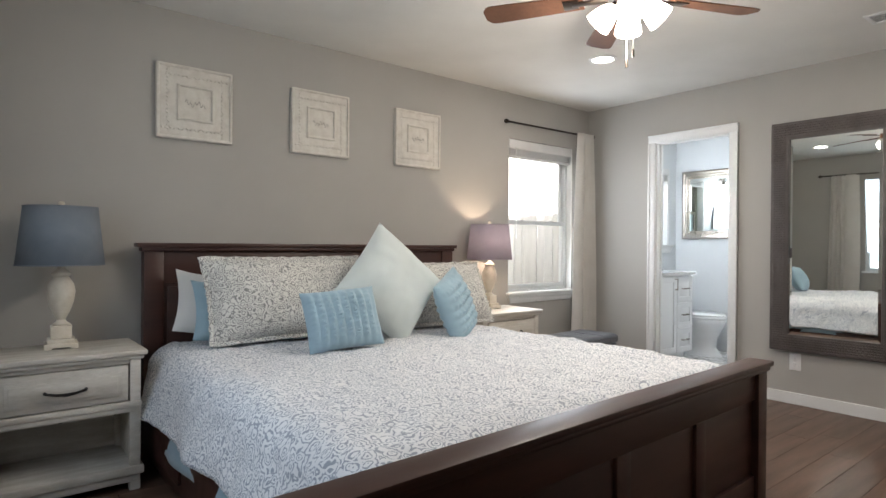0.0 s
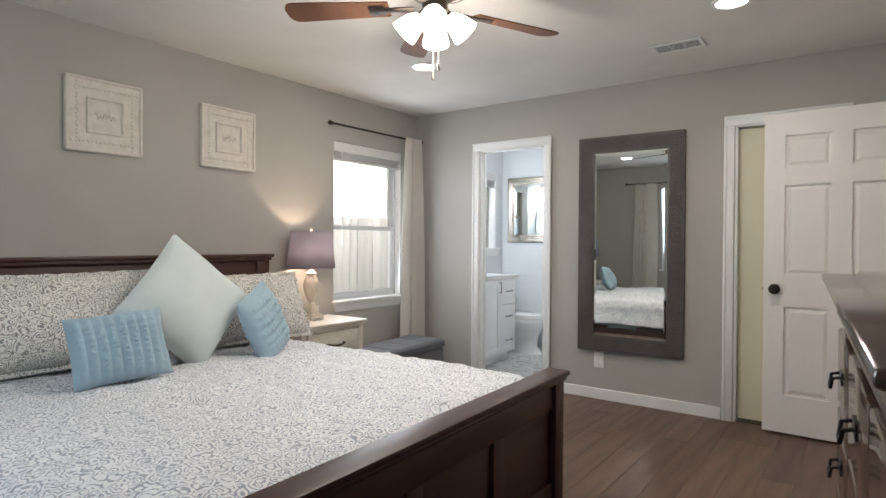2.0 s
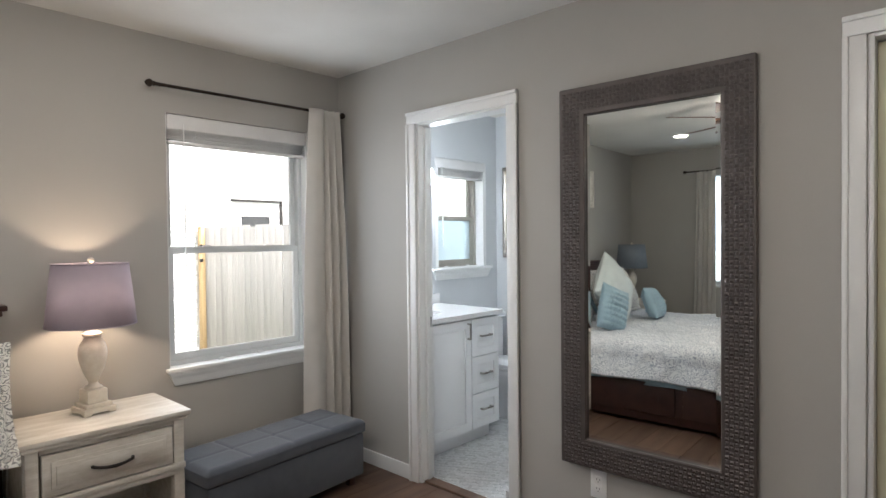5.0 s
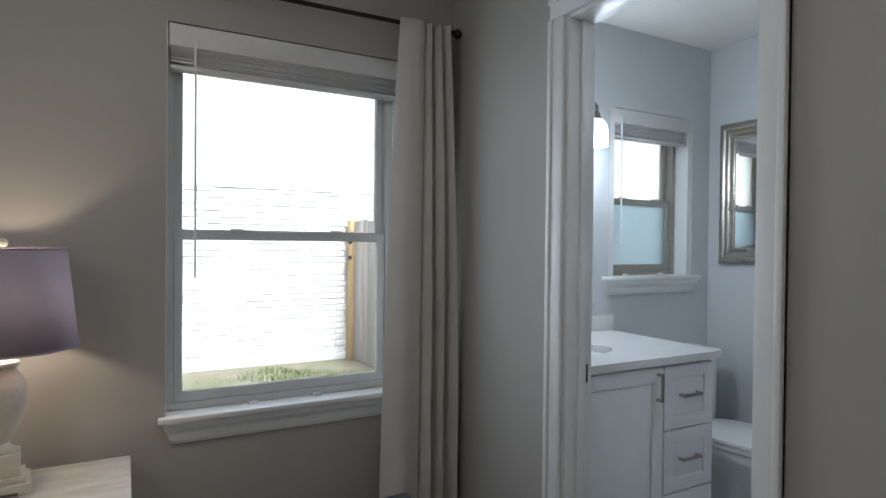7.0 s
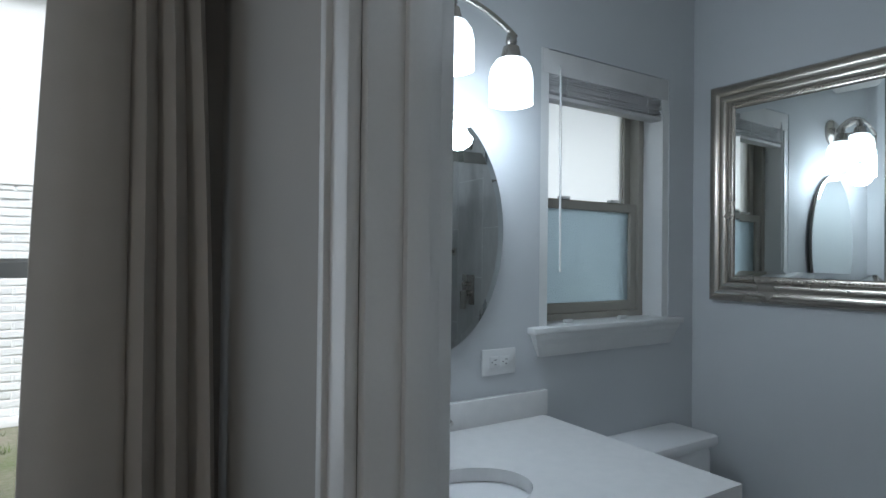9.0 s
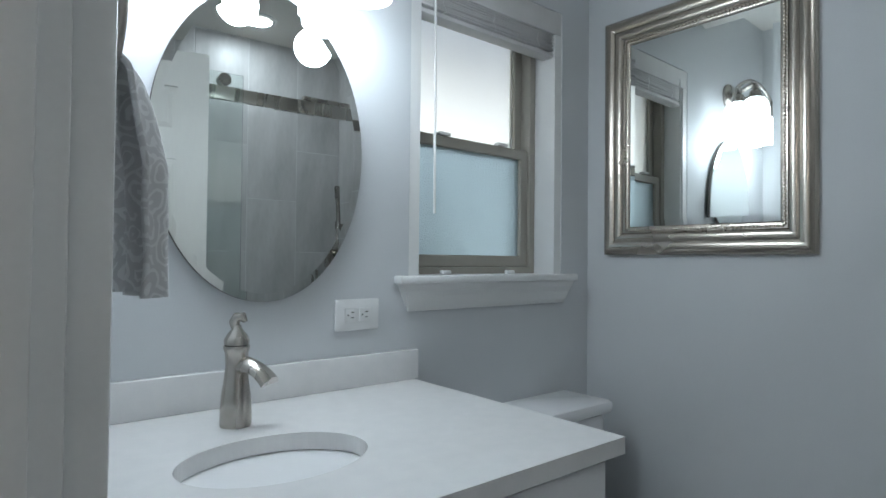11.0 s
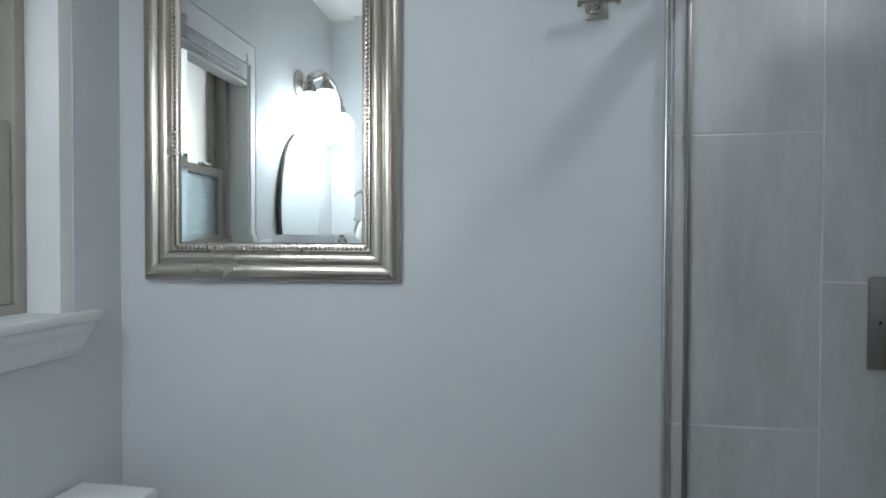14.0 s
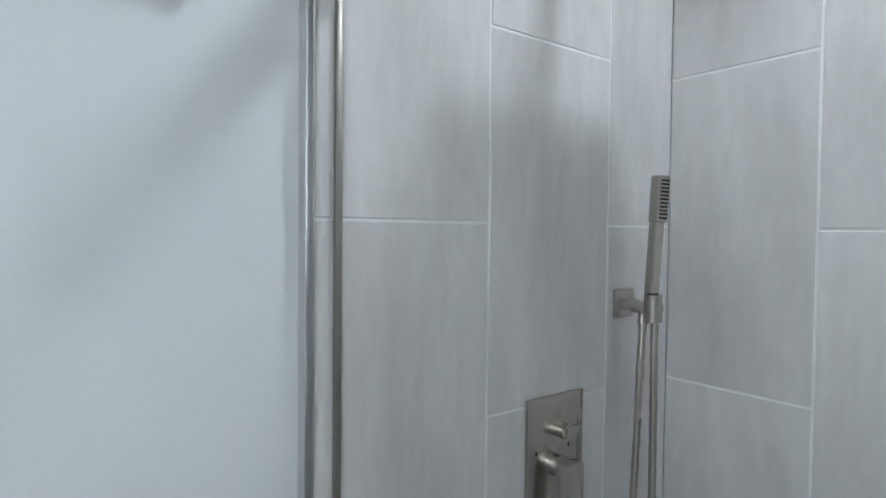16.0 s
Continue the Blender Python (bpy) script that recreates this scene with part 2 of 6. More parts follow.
M_TILE = material("grey_porcelain_tile", (0.61, 0.60, 0.595), (0.45, 0.44, 0.435), rough=0.38, scale=6, fine=42, bump=0.07, depth=0.0008, stretch=(1.6, 1.6, 0.45), rand=0.05)
M_GROUT = material("pale_grout", (0.74, 0.74, 0.73), rough=0.9, scale=30, fine=300, bump=0.2)
M_HEX = material("pale_marble_mosaic", (0.64, 0.64, 0.64), (0.42, 0.43, 0.44), rough=0.28, scale=16, fine=70, bump=0.0)
M_TOWEL = damask("leaf_woven_towel", (0.60, 0.59, 0.59), (0.74, 0.735, 0.73), 30.0)
M_PLASTIC = material("white_plastic", (0.78, 0.78, 0.77), (0.75, 0.75, 0.74), rough=0.35, scale=8, fine=100, bump=0.0)
M_DARK = material("black_slot", (0.015, 0.015, 0.015), rough=0.6)
M_BLADE = material("walnut_fan_blade", (0.165, 0.078, 0.044), (0.095, 0.043, 0.024), rough=0.55, spec=0.2, scale=5, fine=60, bump=0.06, stretch=(1, 1, 1))
M_SHADEGLOW = glow("lit_opal_glass", (1.0, 0.88, 0.72), 4.0)
M_BATHGLOW = glow("lit_bath_glass", (0.93, 0.97, 1.0), 2.4)
M_CAN = glow("lit_downlight", (1.0, 0.90, 0.76), 3.0)
M_FENCE = material("weathered_fence_board", (0.46, 0.44, 0.41), (0.34, 0.325, 0.30), rough=0.9, scale=5, fine=50, bump=0.5, depth=0.003, stretch=(2, 2, 0.2), rand=0.12)
M_POST = material("yellow_pine_post", (0.52, 0.38, 0.20), (0.42, 0.30, 0.15), rough=0.85, scale=6, fine=60, bump=0.3, stretch=(2, 2, 0.2))
M_BRICK = material("white_painted_brick", (0.72, 0.72, 0.71), (0.62, 0.62, 0.61), rough=0.85, scale=9, fine=60, bump=0.6, depth=0.006, rand=0.05)
M_SIDING = material("white_siding", (0.74, 0.74, 0.73), (0.68, 0.68, 0.67), rough=0.7, scale=2, fine=80, bump=0.1)
M_DIRT = material("grass_and_dirt", (0.30, 0.265, 0.23), (0.12, 0.155, 0.06), rough=1.0, scale=1.3, fine=26, bump=0.8, depth=0.03, spec=0.1)
M_GRASS = material("grass_blades", (0.085, 0.14, 0.035), (0.13, 0.16, 0.06), rough=0.8, scale=3, fine=30, bump=0.0, spec=0.2)
M_ROOF = material("grey_shingle", (0.12, 0.115, 0.11), (0.08, 0.078, 0.075), rough=0.95, scale=6, fine=60, bump=0.5)
M_OUTWALL = material("tan_house_brick", (0.36, 0.30, 0.25), (0.28, 0.23, 0.19), rough=0.9, scale=5, fine=50, bump=0.5, depth=0.004)

# ---- mesh helpers ----


def box(bm, x0, x1, y0, y1, z0, z1, bev=0.0, seg=2):
    got = bmesh.ops.create_cube(bm, size=1.0, matrix=Matrix.Translation(((x0 + x1) / 2, (y0 + y1) / 2, (z0 + z1) / 2)) @ Matrix.Diagonal((x1 - x0, y1 - y0, z1 - z0, 1)))
    if bev:
        edges = list({e for v in got["verts"] for e in v.link_edges})
        bmesh.ops.bevel(bm, geom=edges, offset=bev, segments=seg, affect="EDGES", profile=0.5)
    return bm


def lathe(bm, profile, seg=32, m=None):
    """Turns (radius, height) pairs round z."""
    m = m or Matrix()
    rings = []
    for r, z in profile:
        rings.append([bm.verts.new(m @ Vector((r * math.cos(2 * math.pi * k / seg), r * math.sin(2 * math.pi * k / seg), z))) for k in range(seg)] if r > 1e-5 else [bm.verts.new(m @ Vector((0, 0, z)))])
    for a, b in zip(rings, rings[1:]):
        for k in range(seg):
            q = [a[k % len(a)], a[(k + 1) % len(a)], b[(k + 1) % len(b)], b[k % len(b)]]
            q = [v for i, v in enumerate(q) if v not in q[:i]]
            if len(q) > 2:
                bm.faces.new(q)
    return bm


def tube(bm, pts, r, seg=10, caps=True):
    """A round bar along points; r may be a list."""
    pts = [Vector(p) for p in pts]
    rs = r if isinstance(r, (list, tuple)) else [r] * len(pts)
    rings, up = [], None
    for i, p in enumerate(pts):
        d = (pts[min(i + 1, len(pts) - 1)] - pts[max(i - 1, 0)]).normalized()
        if up is None:
            up = d.orthogonal().normalized()
        up = (up - d * up.dot(d)).normalized()
        side = d.cross(up)
        rings.append([bm.verts.new(p + rs[i] * (math.cos(2 * math.pi * k / seg) * up + math.sin(2 * math.pi * k / seg) * side)) for k in range(seg)])
    for a, b in zip(rings, rings[1:]):
        for k in range(seg):
            bm.faces.new([a[k], a[(k + 1) % seg], b[(k + 1) % seg], b[k]])
    if caps:
        bm.faces.new(rings[0][::-1])
        bm.faces.new(rings[-1])
    return bm


def ring(bm, x0, x1, z0, z1, l, r, b, t, y0, y1, bev=0.0):
    """A flat rectangular frame in one piece, or a wall round one opening."""
    o = ((x0, z0), (x1, z0), (x1, z1), (x0, z1))
    i = ((x0 + l, z0 + b), (x1 - r, z0 + b), (x1 - r, z1 - t), (x0 + l, z1 - t))
    v = [[bm.verts.new((x, y, z)) for x, z in q] for y in (y0, y1) for q in (o, i)]
    made = []
    for k in range(4):
        j = (k + 1) % 4
        for a, c in ((0, 1), (2, 3), (0, 2), (1, 3)):
            made.append(bm.faces.new([v[a][k], v[a][j], v[c][j], v[c][k]]))
    bmesh.ops.recalc_face_normals(bm, faces=made)
    if bev:
        bmesh.ops.bevel(bm, geom=list({e for f in made for e in f.edges if abs(e.calc_face_angle(0)) > 0.5}), offset=bev, segments=1, affect="EDGES")
    return bm


def grid(bm, nu, nv, f, wrap=False):
    rows = [[bm.verts.new(f(i / (nu - 1), j / (nv - 1))) for j in range(nv)] for i in range(nu)]
    for i in range(nu - 1):
        for j in range(nv - 1):
            bm.faces.new([rows[i][j], rows[i + 1][j], rows[i + 1][j + 1], rows[i][j + 1]])
    return rows


def finish(ob, bm, mat, smooth):
    bmesh.ops.recalc_face_normals(bm, faces=bm.faces)
    me = ob.data
    bm.to_mesh(me)
    bm.free()
    me.materials.append(mat)
    if smooth:
        me.shade_smooth()
        me.set_sharp_from_angle(angle=radians(38))
    return ob


def part(name, bm, mat, parent, label="", smooth=True):
    """Links a bmesh as one mesh object under a thing or a part."""
    ob = new(name, bpy.data.meshes.new(name))
    finish(ob, bm, mat, smooth)
    ob.parent = parent
    if label:
        ob["label"] = label
    return ob


def boxes(name, parent, mat, *dims, bev=0.004, label="", smooth=True):
    bm = bmesh.new()
    for d in dims:
        box(bm, *d, bev=bev)
    return part(name, bm, mat, parent, label, smooth)


def thing(name, m=None, label="", category="", group="", kind=""):
    ob = new(name)
    ob.empty_display_size = 0.1
    if m is not None:
        ob.matrix_world = m
    return tagged(ob, label, category, group, kind)


def solid(name, bm, mat, label="", category="", group="", kind="", m=None, smooth=True):
    ob = new(name, bpy.data.meshes.new(name))
    finish(ob, bm, mat, smooth)
    if m is not None:
        ob.matrix_world = m
    return tagged(ob, label, category, group, kind)


def thick(ob, t, offset=0.0):
    md = ob.modifiers.new("thickness", "SOLIDIFY")
    md.thickness, md.offset = t, offset
    return ob


def structure(name, mat, label, *dims, bev=0.0):
    bm = bmesh.new()
    for d in dims:
        box(bm, *d, bev=bev)
    return solid(name, bm, mat, label, name.split("_")[0], kind="structure", smooth=False)


def new_bm():
    return bmesh.new()


# ---- the plan ----
XW, XE, YS, YN, H = 0.33, 5.34, -0.55, 3.30, 2.44
BX0, BX1, BY0, BY1 = 5.435, 7.058, 1.282, 3.35
TW = 0.14

SOUTH = Matrix.Translation((XE, YS + 0.025, 0)) @ Matrix.Rotation(radians(4.2), 4, "Z") @ Matrix.Translation((-XE, -YS - 0.025, 0))


def turned(ob):
    """The south wall stands a little out of square, and all on it with it."""
    ob.matrix_world = SOUTH @ ob.matrix_world
    return ob


# bedroom walls, with the openings through them
solid("wall_north", ring(new_bm(), XW - TW, XE, 0, H, 4.247 - XW + TW, XE - 5.092, 0.735, H - 2.055, YN, YN + TW), M_WALL, "greige painted bedroom wall with a window opening", "wall", kind="structure", smooth=False)
structure("wall_east", M_WALL, "greige painted bedroom wall with two door openings", (XE, 5.4, 2.586, YN + TW, 0, H), (XE, 5.4, 0.506, 1.934, 0, H), (XE, 5.4, YS - 0.115, -0.09, 0, H), (XE, 5.4, 1.934, 2.586, 2.05, H), (XE, 5.4, -0.09, 0.506, 2.04, H))
turned(structure("wall_south", M_WALL, "greige painted bedroom wall with the entry opening", (XW - TW, 4.42, YS - 0.06, YS, 0, H), (5.245, XE, YS - 0.06, YS, 0, H), (4.42, 5.245, YS - 0.06, YS, 2.07, H)))
structure("wall_west", M_WALL, "greige painted bedroom wall with a window opening", (XW - TW, XW, YS - 0.5, 1.12, 0, H), (XW - TW, XW, 2.08, YN, 0, H), (XW - TW, XW, 1.12, 2.08, 0, 0.82), (XW - TW, XW, 1.12, 2.08, 2.10, H))
structure("ceiling", M_CEIL, "white textured bedroom ceiling", (XW - TW, XE, -1.0, YN, H, H + 0.12))
structure("floor_base", M_GAP, "dark underlay of the plank floor", (XW - TW, 5.40, -1.0, YN, -0.1, -0.006))

# bathroom shell
structure("wall_bath_west", M_BATHWALL, "pale painted bathroom wall with a door opening", (5.4, BX0, 2.586, BY1, 0, H), (5.4, BX0, BY0, 1.934, 0, H), (5.4, BX0, 1.934, 2.586, 2.05, H))
solid("wall_bath_north", ring(new_bm(), 5.4, BX1 + 0.12, 0, H, 0.887, BX1 + 0.12 - 6.913, 1.158, H - 2.03, BY1, BY1 + 0.2), M_BATHWALL, "pale painted bathroom wall with a window opening", "wall", kind="structure", smooth=False)
structure("wall_bath_east", M_BATHWALL, "pale painted bathroom wall", (BX1, BX1 + 0.12, BY0 - 0.12, BY1, 0, H))
structure("wall_bath_south", M_BATHWALL, "wall behind the shower tiles", (5.4, BX1, BY0 - 0.12, BY0, 0, H))
structure("ceiling_bath", M_CEIL, "white bathroom ceiling", (5.4, BX1 + 0.12, BY0 - 0.12, BY1 + 0.2, H, H + 0.12))
structure("floor_bath", M_GROUT, "grouted bathroom floor base", (5.40, BX1, BY0, BY1, -0.1, 0.0))
structure("threshold", M_PLANK, "brown wooden threshold strip in the bathroom doorway", (5.36, 5.43, 1.952, 2.568, 0.0, 0.012), bev=0.004)

# closet recess and hallway shell
structure("wall_closet", M_TRIM, "plain closet lining behind the cream door", (5.46, 5.50, -0.3, 0.8, 0, H), (5.4, 5.46, 0.53, 0.8, 0, H), (5.4, 5.46, -0.3, -0.11, 0, H))
turned(structure("wall_hall_north", M_HALL, "beige hallway wall", (5.245, 10.3, YS - 0.115, YS - 0.06, 0, H), (3.4, 4.42, YS - 0.115, YS - 0.06, 0, H), (4.42, 5.245, YS - 0.115, YS - 0.06, 2.07, H)))
structure("wall_hall_south", M_HALL, "beige hallway wall", (3.4, 10.3, -2.4, -2.3, 0, H))
structure("wall_hall_end", M_HALL, "beige hallway end wall", (8.8, 8.92, -2.3, -1.46, 0, H), (10.2, 10.3, -2.3, -0.2, 0, H), (3.3, 3.4, -2.4, -0.74, 0, H))
structure("ceiling_hall", M_CEIL, "white hallway ceiling", (3.3, 5.5, -2.4, -1.0, H, H + 0.12), (5.34, 10.3, -1.0, -0.12, H + 0.001, H + 0.12), (5.5, 10.3, -2.4, -1.0, H, H + 0.12))
structure("floor_hall", M_PLANK, "brown plank hallway floor", (3.3, 10.3, -2.4, -0.75, -0.1, -0.0005), (5.42, 10.3, -0.75, -0.12, -0.1, -0.0005))

# baseboards
for d in ((XW, 4.35, YN - 0.013, YN), (4.35, XE - 0.013, YN - 0.013, YN), (XE - 0.013, XE, 2.656, YN), (XE - 0.013, XE, 0.581, 1.868), (XW, XW + 0.013, YS + 0.013, YN - 0.013)):
    structure("baseboard", M_TRIM, "white painted baseboard along the wall", (*d, 0, 0.085), bev=0.004)
turned(structure("baseboard", M_TRIM, "white painted baseboard along the wall", (XW, 4.345, YS, YS + 0.013, 0, 0.085), bev=0.004))
structure("baseboard", M_TRIM, "white hallway baseboard", (8.785, 8.8, -2.3, -1.46, 0, 0.1), (10.185, 10.2, -2.3, -0.65, 0, 0.1), bev=0.003)


def casing(name, axis, c, face, a0, a1, top, w=0.066, d=0.017, side=-1, label="white moulded door casing"):
    """Door trim of board and raised back band on a wall; axis: the wall's normal."""
    th = thing(name, label=label, category="trim", kind="structure")

    def put(nm, u0, u1, z0, z1):
        bm = new_bm()
        lo, hi = sorted((face, face + side * d))
        lo2, hi2 = sorted((face, face + side * (d + 0.008)))
        if axis == "x":
            box(bm, lo, hi, u0, u1, z0, z1, 0.004)
        else:
            box(bm, u0, u1, lo, hi, z0, z1, 0.004)
        return bm, lo2, hi2

    for nm, u0, u1, z0, z1, band in (("jamb_board", a0, a0 + w, 0, top - w, (a0, a0 + 0.018)), ("jamb_board", a1 - w, a1, 0, top - w, (a1 - 0.018, a1)), ("head_board", a0, a1, top - w, top, None)):
        bm, lo, hi = put(nm, u0, u1, z0, z1)
        if band:
            b = (*band, z0, z1)
        else:
            b = (u0, u1, top - 0.018, top)
        if axis == "x":
            box(bm, lo, hi, *b, 0.003)
        else:
            box(bm, b[0], b[1], lo, hi, b[2], b[3], 0.003)
        part(nm, bm, M_TRIM, th)
    return th


def jamb(name, axis, c0, c1, a0, a1, top, t=0.018, stop=None):
    """The lining of a door opening between the wall's two faces."""
    th = thing(name, label="white painted door jamb lining", category="trim", kind="structure")
    for nm, u0, u1, z0, z1 in (("jamb_side", a0, a0 + t, 0, top), ("jamb_side", a1 - t, a1, 0, top), ("jamb_head", a0 + t, a1 - t, top - t, top)):
        d = (c0, c1, u0, u1, z0, z1) if axis == "x" else (u0, u1, c0, c1, z0, z1)
        boxes(nm, th, M_TRIM, d, bev=0.002)
    if stop:
        s0, s1 = stop
        for nm, u0, u1, z0, z1 in (("door_stop", a0 + t, a0 + t + 0.011, 0, top - t), ("door_stop", a1 - t - 0.011, a1 - t, 0, top - t)):
            d = (s0, s1, u0, u1, z0, z1) if axis == "x" else (u0, u1, s0, s1, z0, z1)
            boxes(nm, th, M_TRIM, d, bev=0.002)
    return th


casing("trim_bath_door", "x", 0, XE, 1.876, 2.648, 2.108)
jamb("trim_bath_jamb", "x", XE, BX0, 1.934, 2.586, 2.05, stop=(5.385, 5.415))
casing("trim_bath_inner", "x", 0, BX0, 1.866, 2.652, 2.108, d=0.030, side=1)
casing("trim_closet_door", "x", 0, XE, -0.155, 0.573, 2.10)
jamb("trim_closet_jamb", "x", XE, 5.46, -0.09, 0.506, 2.04)
turned(casing("trim_entry_door", "y", 0, YS, 4.36, 5.305, 2.13, side=1))
turned(jamb("trim_entry_jamb", "y", YS - 0.115, YS, 4.42, 5.245, 2.07, t=0.02, stop=(YS - 0.08, YS - 0.045)))
structure("door_closet", M_CREAM, "plain cream slab closet door, shut", (5.395, 5.43, -0.071, 0.487, 0.018, 2.018), bev=0.003)

strike = solid("strike_plate", box(new_bm(), 5.400, 5.428, 2.562, 2.567, 0.885, 0.945, 0.002), M_BRONZE, "dark bronze strike plate on the white jamb", "door hardware")


def panel_door(name, m, width, height, t, label, knob_z, knob_side):
    """Six raised panels in a frame of stiles and rails; local x along the leaf, y its thickness."""
    d = thing(name, m, label, "door", kind="structure")
    sw, mid = 0.117, 0.105
    rails = ((0, 0.24), (0.81, 1.01), (1.585, 1.695), (height - 0.145, height))
    for x0, x1 in ((0, sw), (width - sw, width)):
        boxes("stile", d, M_DOOR, (x0, x1, -t / 2, t / 2, 0, height), bev=0.0)
    for z0, z1 in rails:
        boxes("rail", d, M_DOOR, (sw, width - sw, -t / 2, t / 2, z0, z1), bev=0.0)
    for (a0, a1), (b0, b1) in zip(rails, rails[1:]):
        boxes("mullion", d, M_DOOR, (width / 2 - mid / 2, width / 2 + mid / 2, -t / 2, t / 2, a1, b0), bev=0.0)
    for (a0, a1), (b0, b1) in zip(rails, rails[1:]):
        for x0, x1 in ((sw, width / 2 - mid / 2), (width / 2 + mid / 2, width - sw)):
            bm = new_bm()
            box(bm, x0 - 0.004, x1 + 0.004, -t / 2 + 0.013, t / 2 - 0.013, a1 - 0.004, b0 + 0.004)
            for s in (-1, 1):
                y0 = s * (t / 2 - 0.0131)
                y1 = s * (t / 2 - 0.005)
                o = [(x0 + 0.016, a1 + 0.016), (x1 - 0.016, a1 + 0.016), (x1 - 0.016, b0 - 0.016), (x0 + 0.016, b0 - 0.016)]
                i = [(x0 + 0.036, a1 + 0.036), (x1 - 0.036, a1 + 0.036), (x1 - 0.036, b0 - 0.036), (x0 + 0.036, b0 - 0.036)]
                vo = [bm.verts.new((x, y0, z)) for x, z in o]
                vi = [bm.verts.new((x, y1, z)) for x, z in i]
                for k in range(4):
                    bm.faces.new([vo[k], vo[(k + 1) % 4], vi[(k + 1) % 4], vi[k]])
                bm.faces.new(vi)
            part("panel", bm, M_DOOR, d, smooth=False)
    kx = width - 0.065 if knob_side > 0 else 0.065
    for s in (-1, 1):
        turn = pose(kx, s * t / 2, knob_z, -90 * s, 0, 0)
        bm = lathe(new_bm(), [(0.0, 0.002), (0.031, 0.002), (0.033, 0.006), (0.018, 0.010), (0.011, 0.014), (0.011, 0.030), (0.020, 0.036), (0.0285, 0.046), (0.029, 0.056), (0.022, 0.064), (0, 0.067)], 28, turn)
        part("knob", bm, M_BRONZE, d, "dark bronze door knob")
    ex = width if knob_side > 0 else 0
    bm = tube(new_bm(), [(ex - 0.004 * knob_side, 0, knob_z), (ex + 0.010 * knob_side, 0, knob_z)], 0.007)
    part("latch", bm, M_NICKEL, d)
    return d


# the entry door stands open against the east wall
ang = math.degrees(math.atan2(0.845, 0.03))
entry = panel_door("door_entry", pose(5.212, YS + 0.024, 0.015, 0, 0, ang), 0.838, 2.045, 0.035, "white six-panel bedroom door standing open", 0.92, 1)
for z in (0.385, 1.087, 1.805):
    hb = boxes("hinge", entry, M_BRONZE, (-0.026, 0.012, 0.0165, 0.0225, z - 0.048, z + 0.048), bev=0.002)
    tb = tube(new_bm(), [(-0.006, 0.0235, z - 0.05), (-0.006, 0.0235, z + 0.05)], 0.006)
    part("hinge_pin", tb, M_BRONZE, hb)
bath_door = panel_door("door_bath", pose(5.452, 1.945, 0.012, 0, 0, 12), 0.64, 2.02, 0.035, "white six-panel bathroom door standing open", 0.915, 1)


def sash_window(name, x0, x1, z0, z1, y, mat, panes, meet, label, fw=0.05):
    """A single-hung vinyl window in the plane y: outer frame, two sashes, panes."""
    w = thing(name, label=label, category="window", kind="structure")
    part("window_frame", ring(new_bm(), x0, x1, z0, z1, 0.028, 0.028, 0.026, 0.03, y, y + 0.07, 0.002), mat, w, smooth=False)
    for k, (a, b, yy, pm) in enumerate(((z0 + 0.026, meet + 0.018, y + 0.008, panes[0]), (meet - 0.014, z1 - 0.03, y + 0.038, panes[1]))):
        s = part("lower_sash" if k == 0 else "upper_sash", ring(new_bm(), x0 + 0.028, x1 - 0.028, a, b, fw - 0.02, fw - 0.02, 0.036, 0.033, yy, yy + 0.028, 0.003), mat, w, smooth=False)
        g = boxes("pane", s, pm, (x0 + 0.05, x1 - 0.05, yy + 0.012, yy + 0.016, a + 0.03, b - 0.028), bev=0.0)
        g.visible_shadow = False
    for fx in (0.28, 0.72):
        xx = x0 + (x1 - x0) * fx
        boxes("sash_lock", w, M_PLASTIC, (xx - 0.022, xx + 0.022, y - 0.004, y + 0.02, meet + 0.018, meet + 0.027), bev=0.003)
    return w


def stool(name, x0, x1, y_wall, y_in, z, ear, label):
    """Window stool with horns and a moulded apron under it."""
    s = thing(name, label=label, category="window sill", kind="structure")
    boxes("stool", s, M_TRIM, (x0 - ear, x1 + ear, y_wall - 0.035, y_wall, z - 0.022, z), (x0, x1, y_wall - 0.002, y_in, z - 0.022, z), bev=0.005)
    bm = new_bm()
    prof = [(0.0, 0.0), (0.026, 0.0), (0.024, -0.018), (0.017, -0.034), (0.012, -0.060), (0.008, -0.072), (0.0, -0.072)]
    ends = []
    for xx, tip in ((x0 - ear + 0.012, 1), (x1 + ear - 0.012, -1)):
        ends.append([bm.verts.new((xx + tip * (-dz) * 0.45, y_wall - dy, z - 0.022 + dz)) for dy, dz in prof])
    n = len(prof)
    for k in range(n):
        bm.faces.new([ends[0][k], ends[0][(k + 1) % n], ends[1][(k + 1) % n], ends[1][k]])
    bm.faces.new(ends[0])
    bm.faces.new(ends[1][::-1])
    part("apron", bm, M_TRIM, s, smooth=False)
    return s


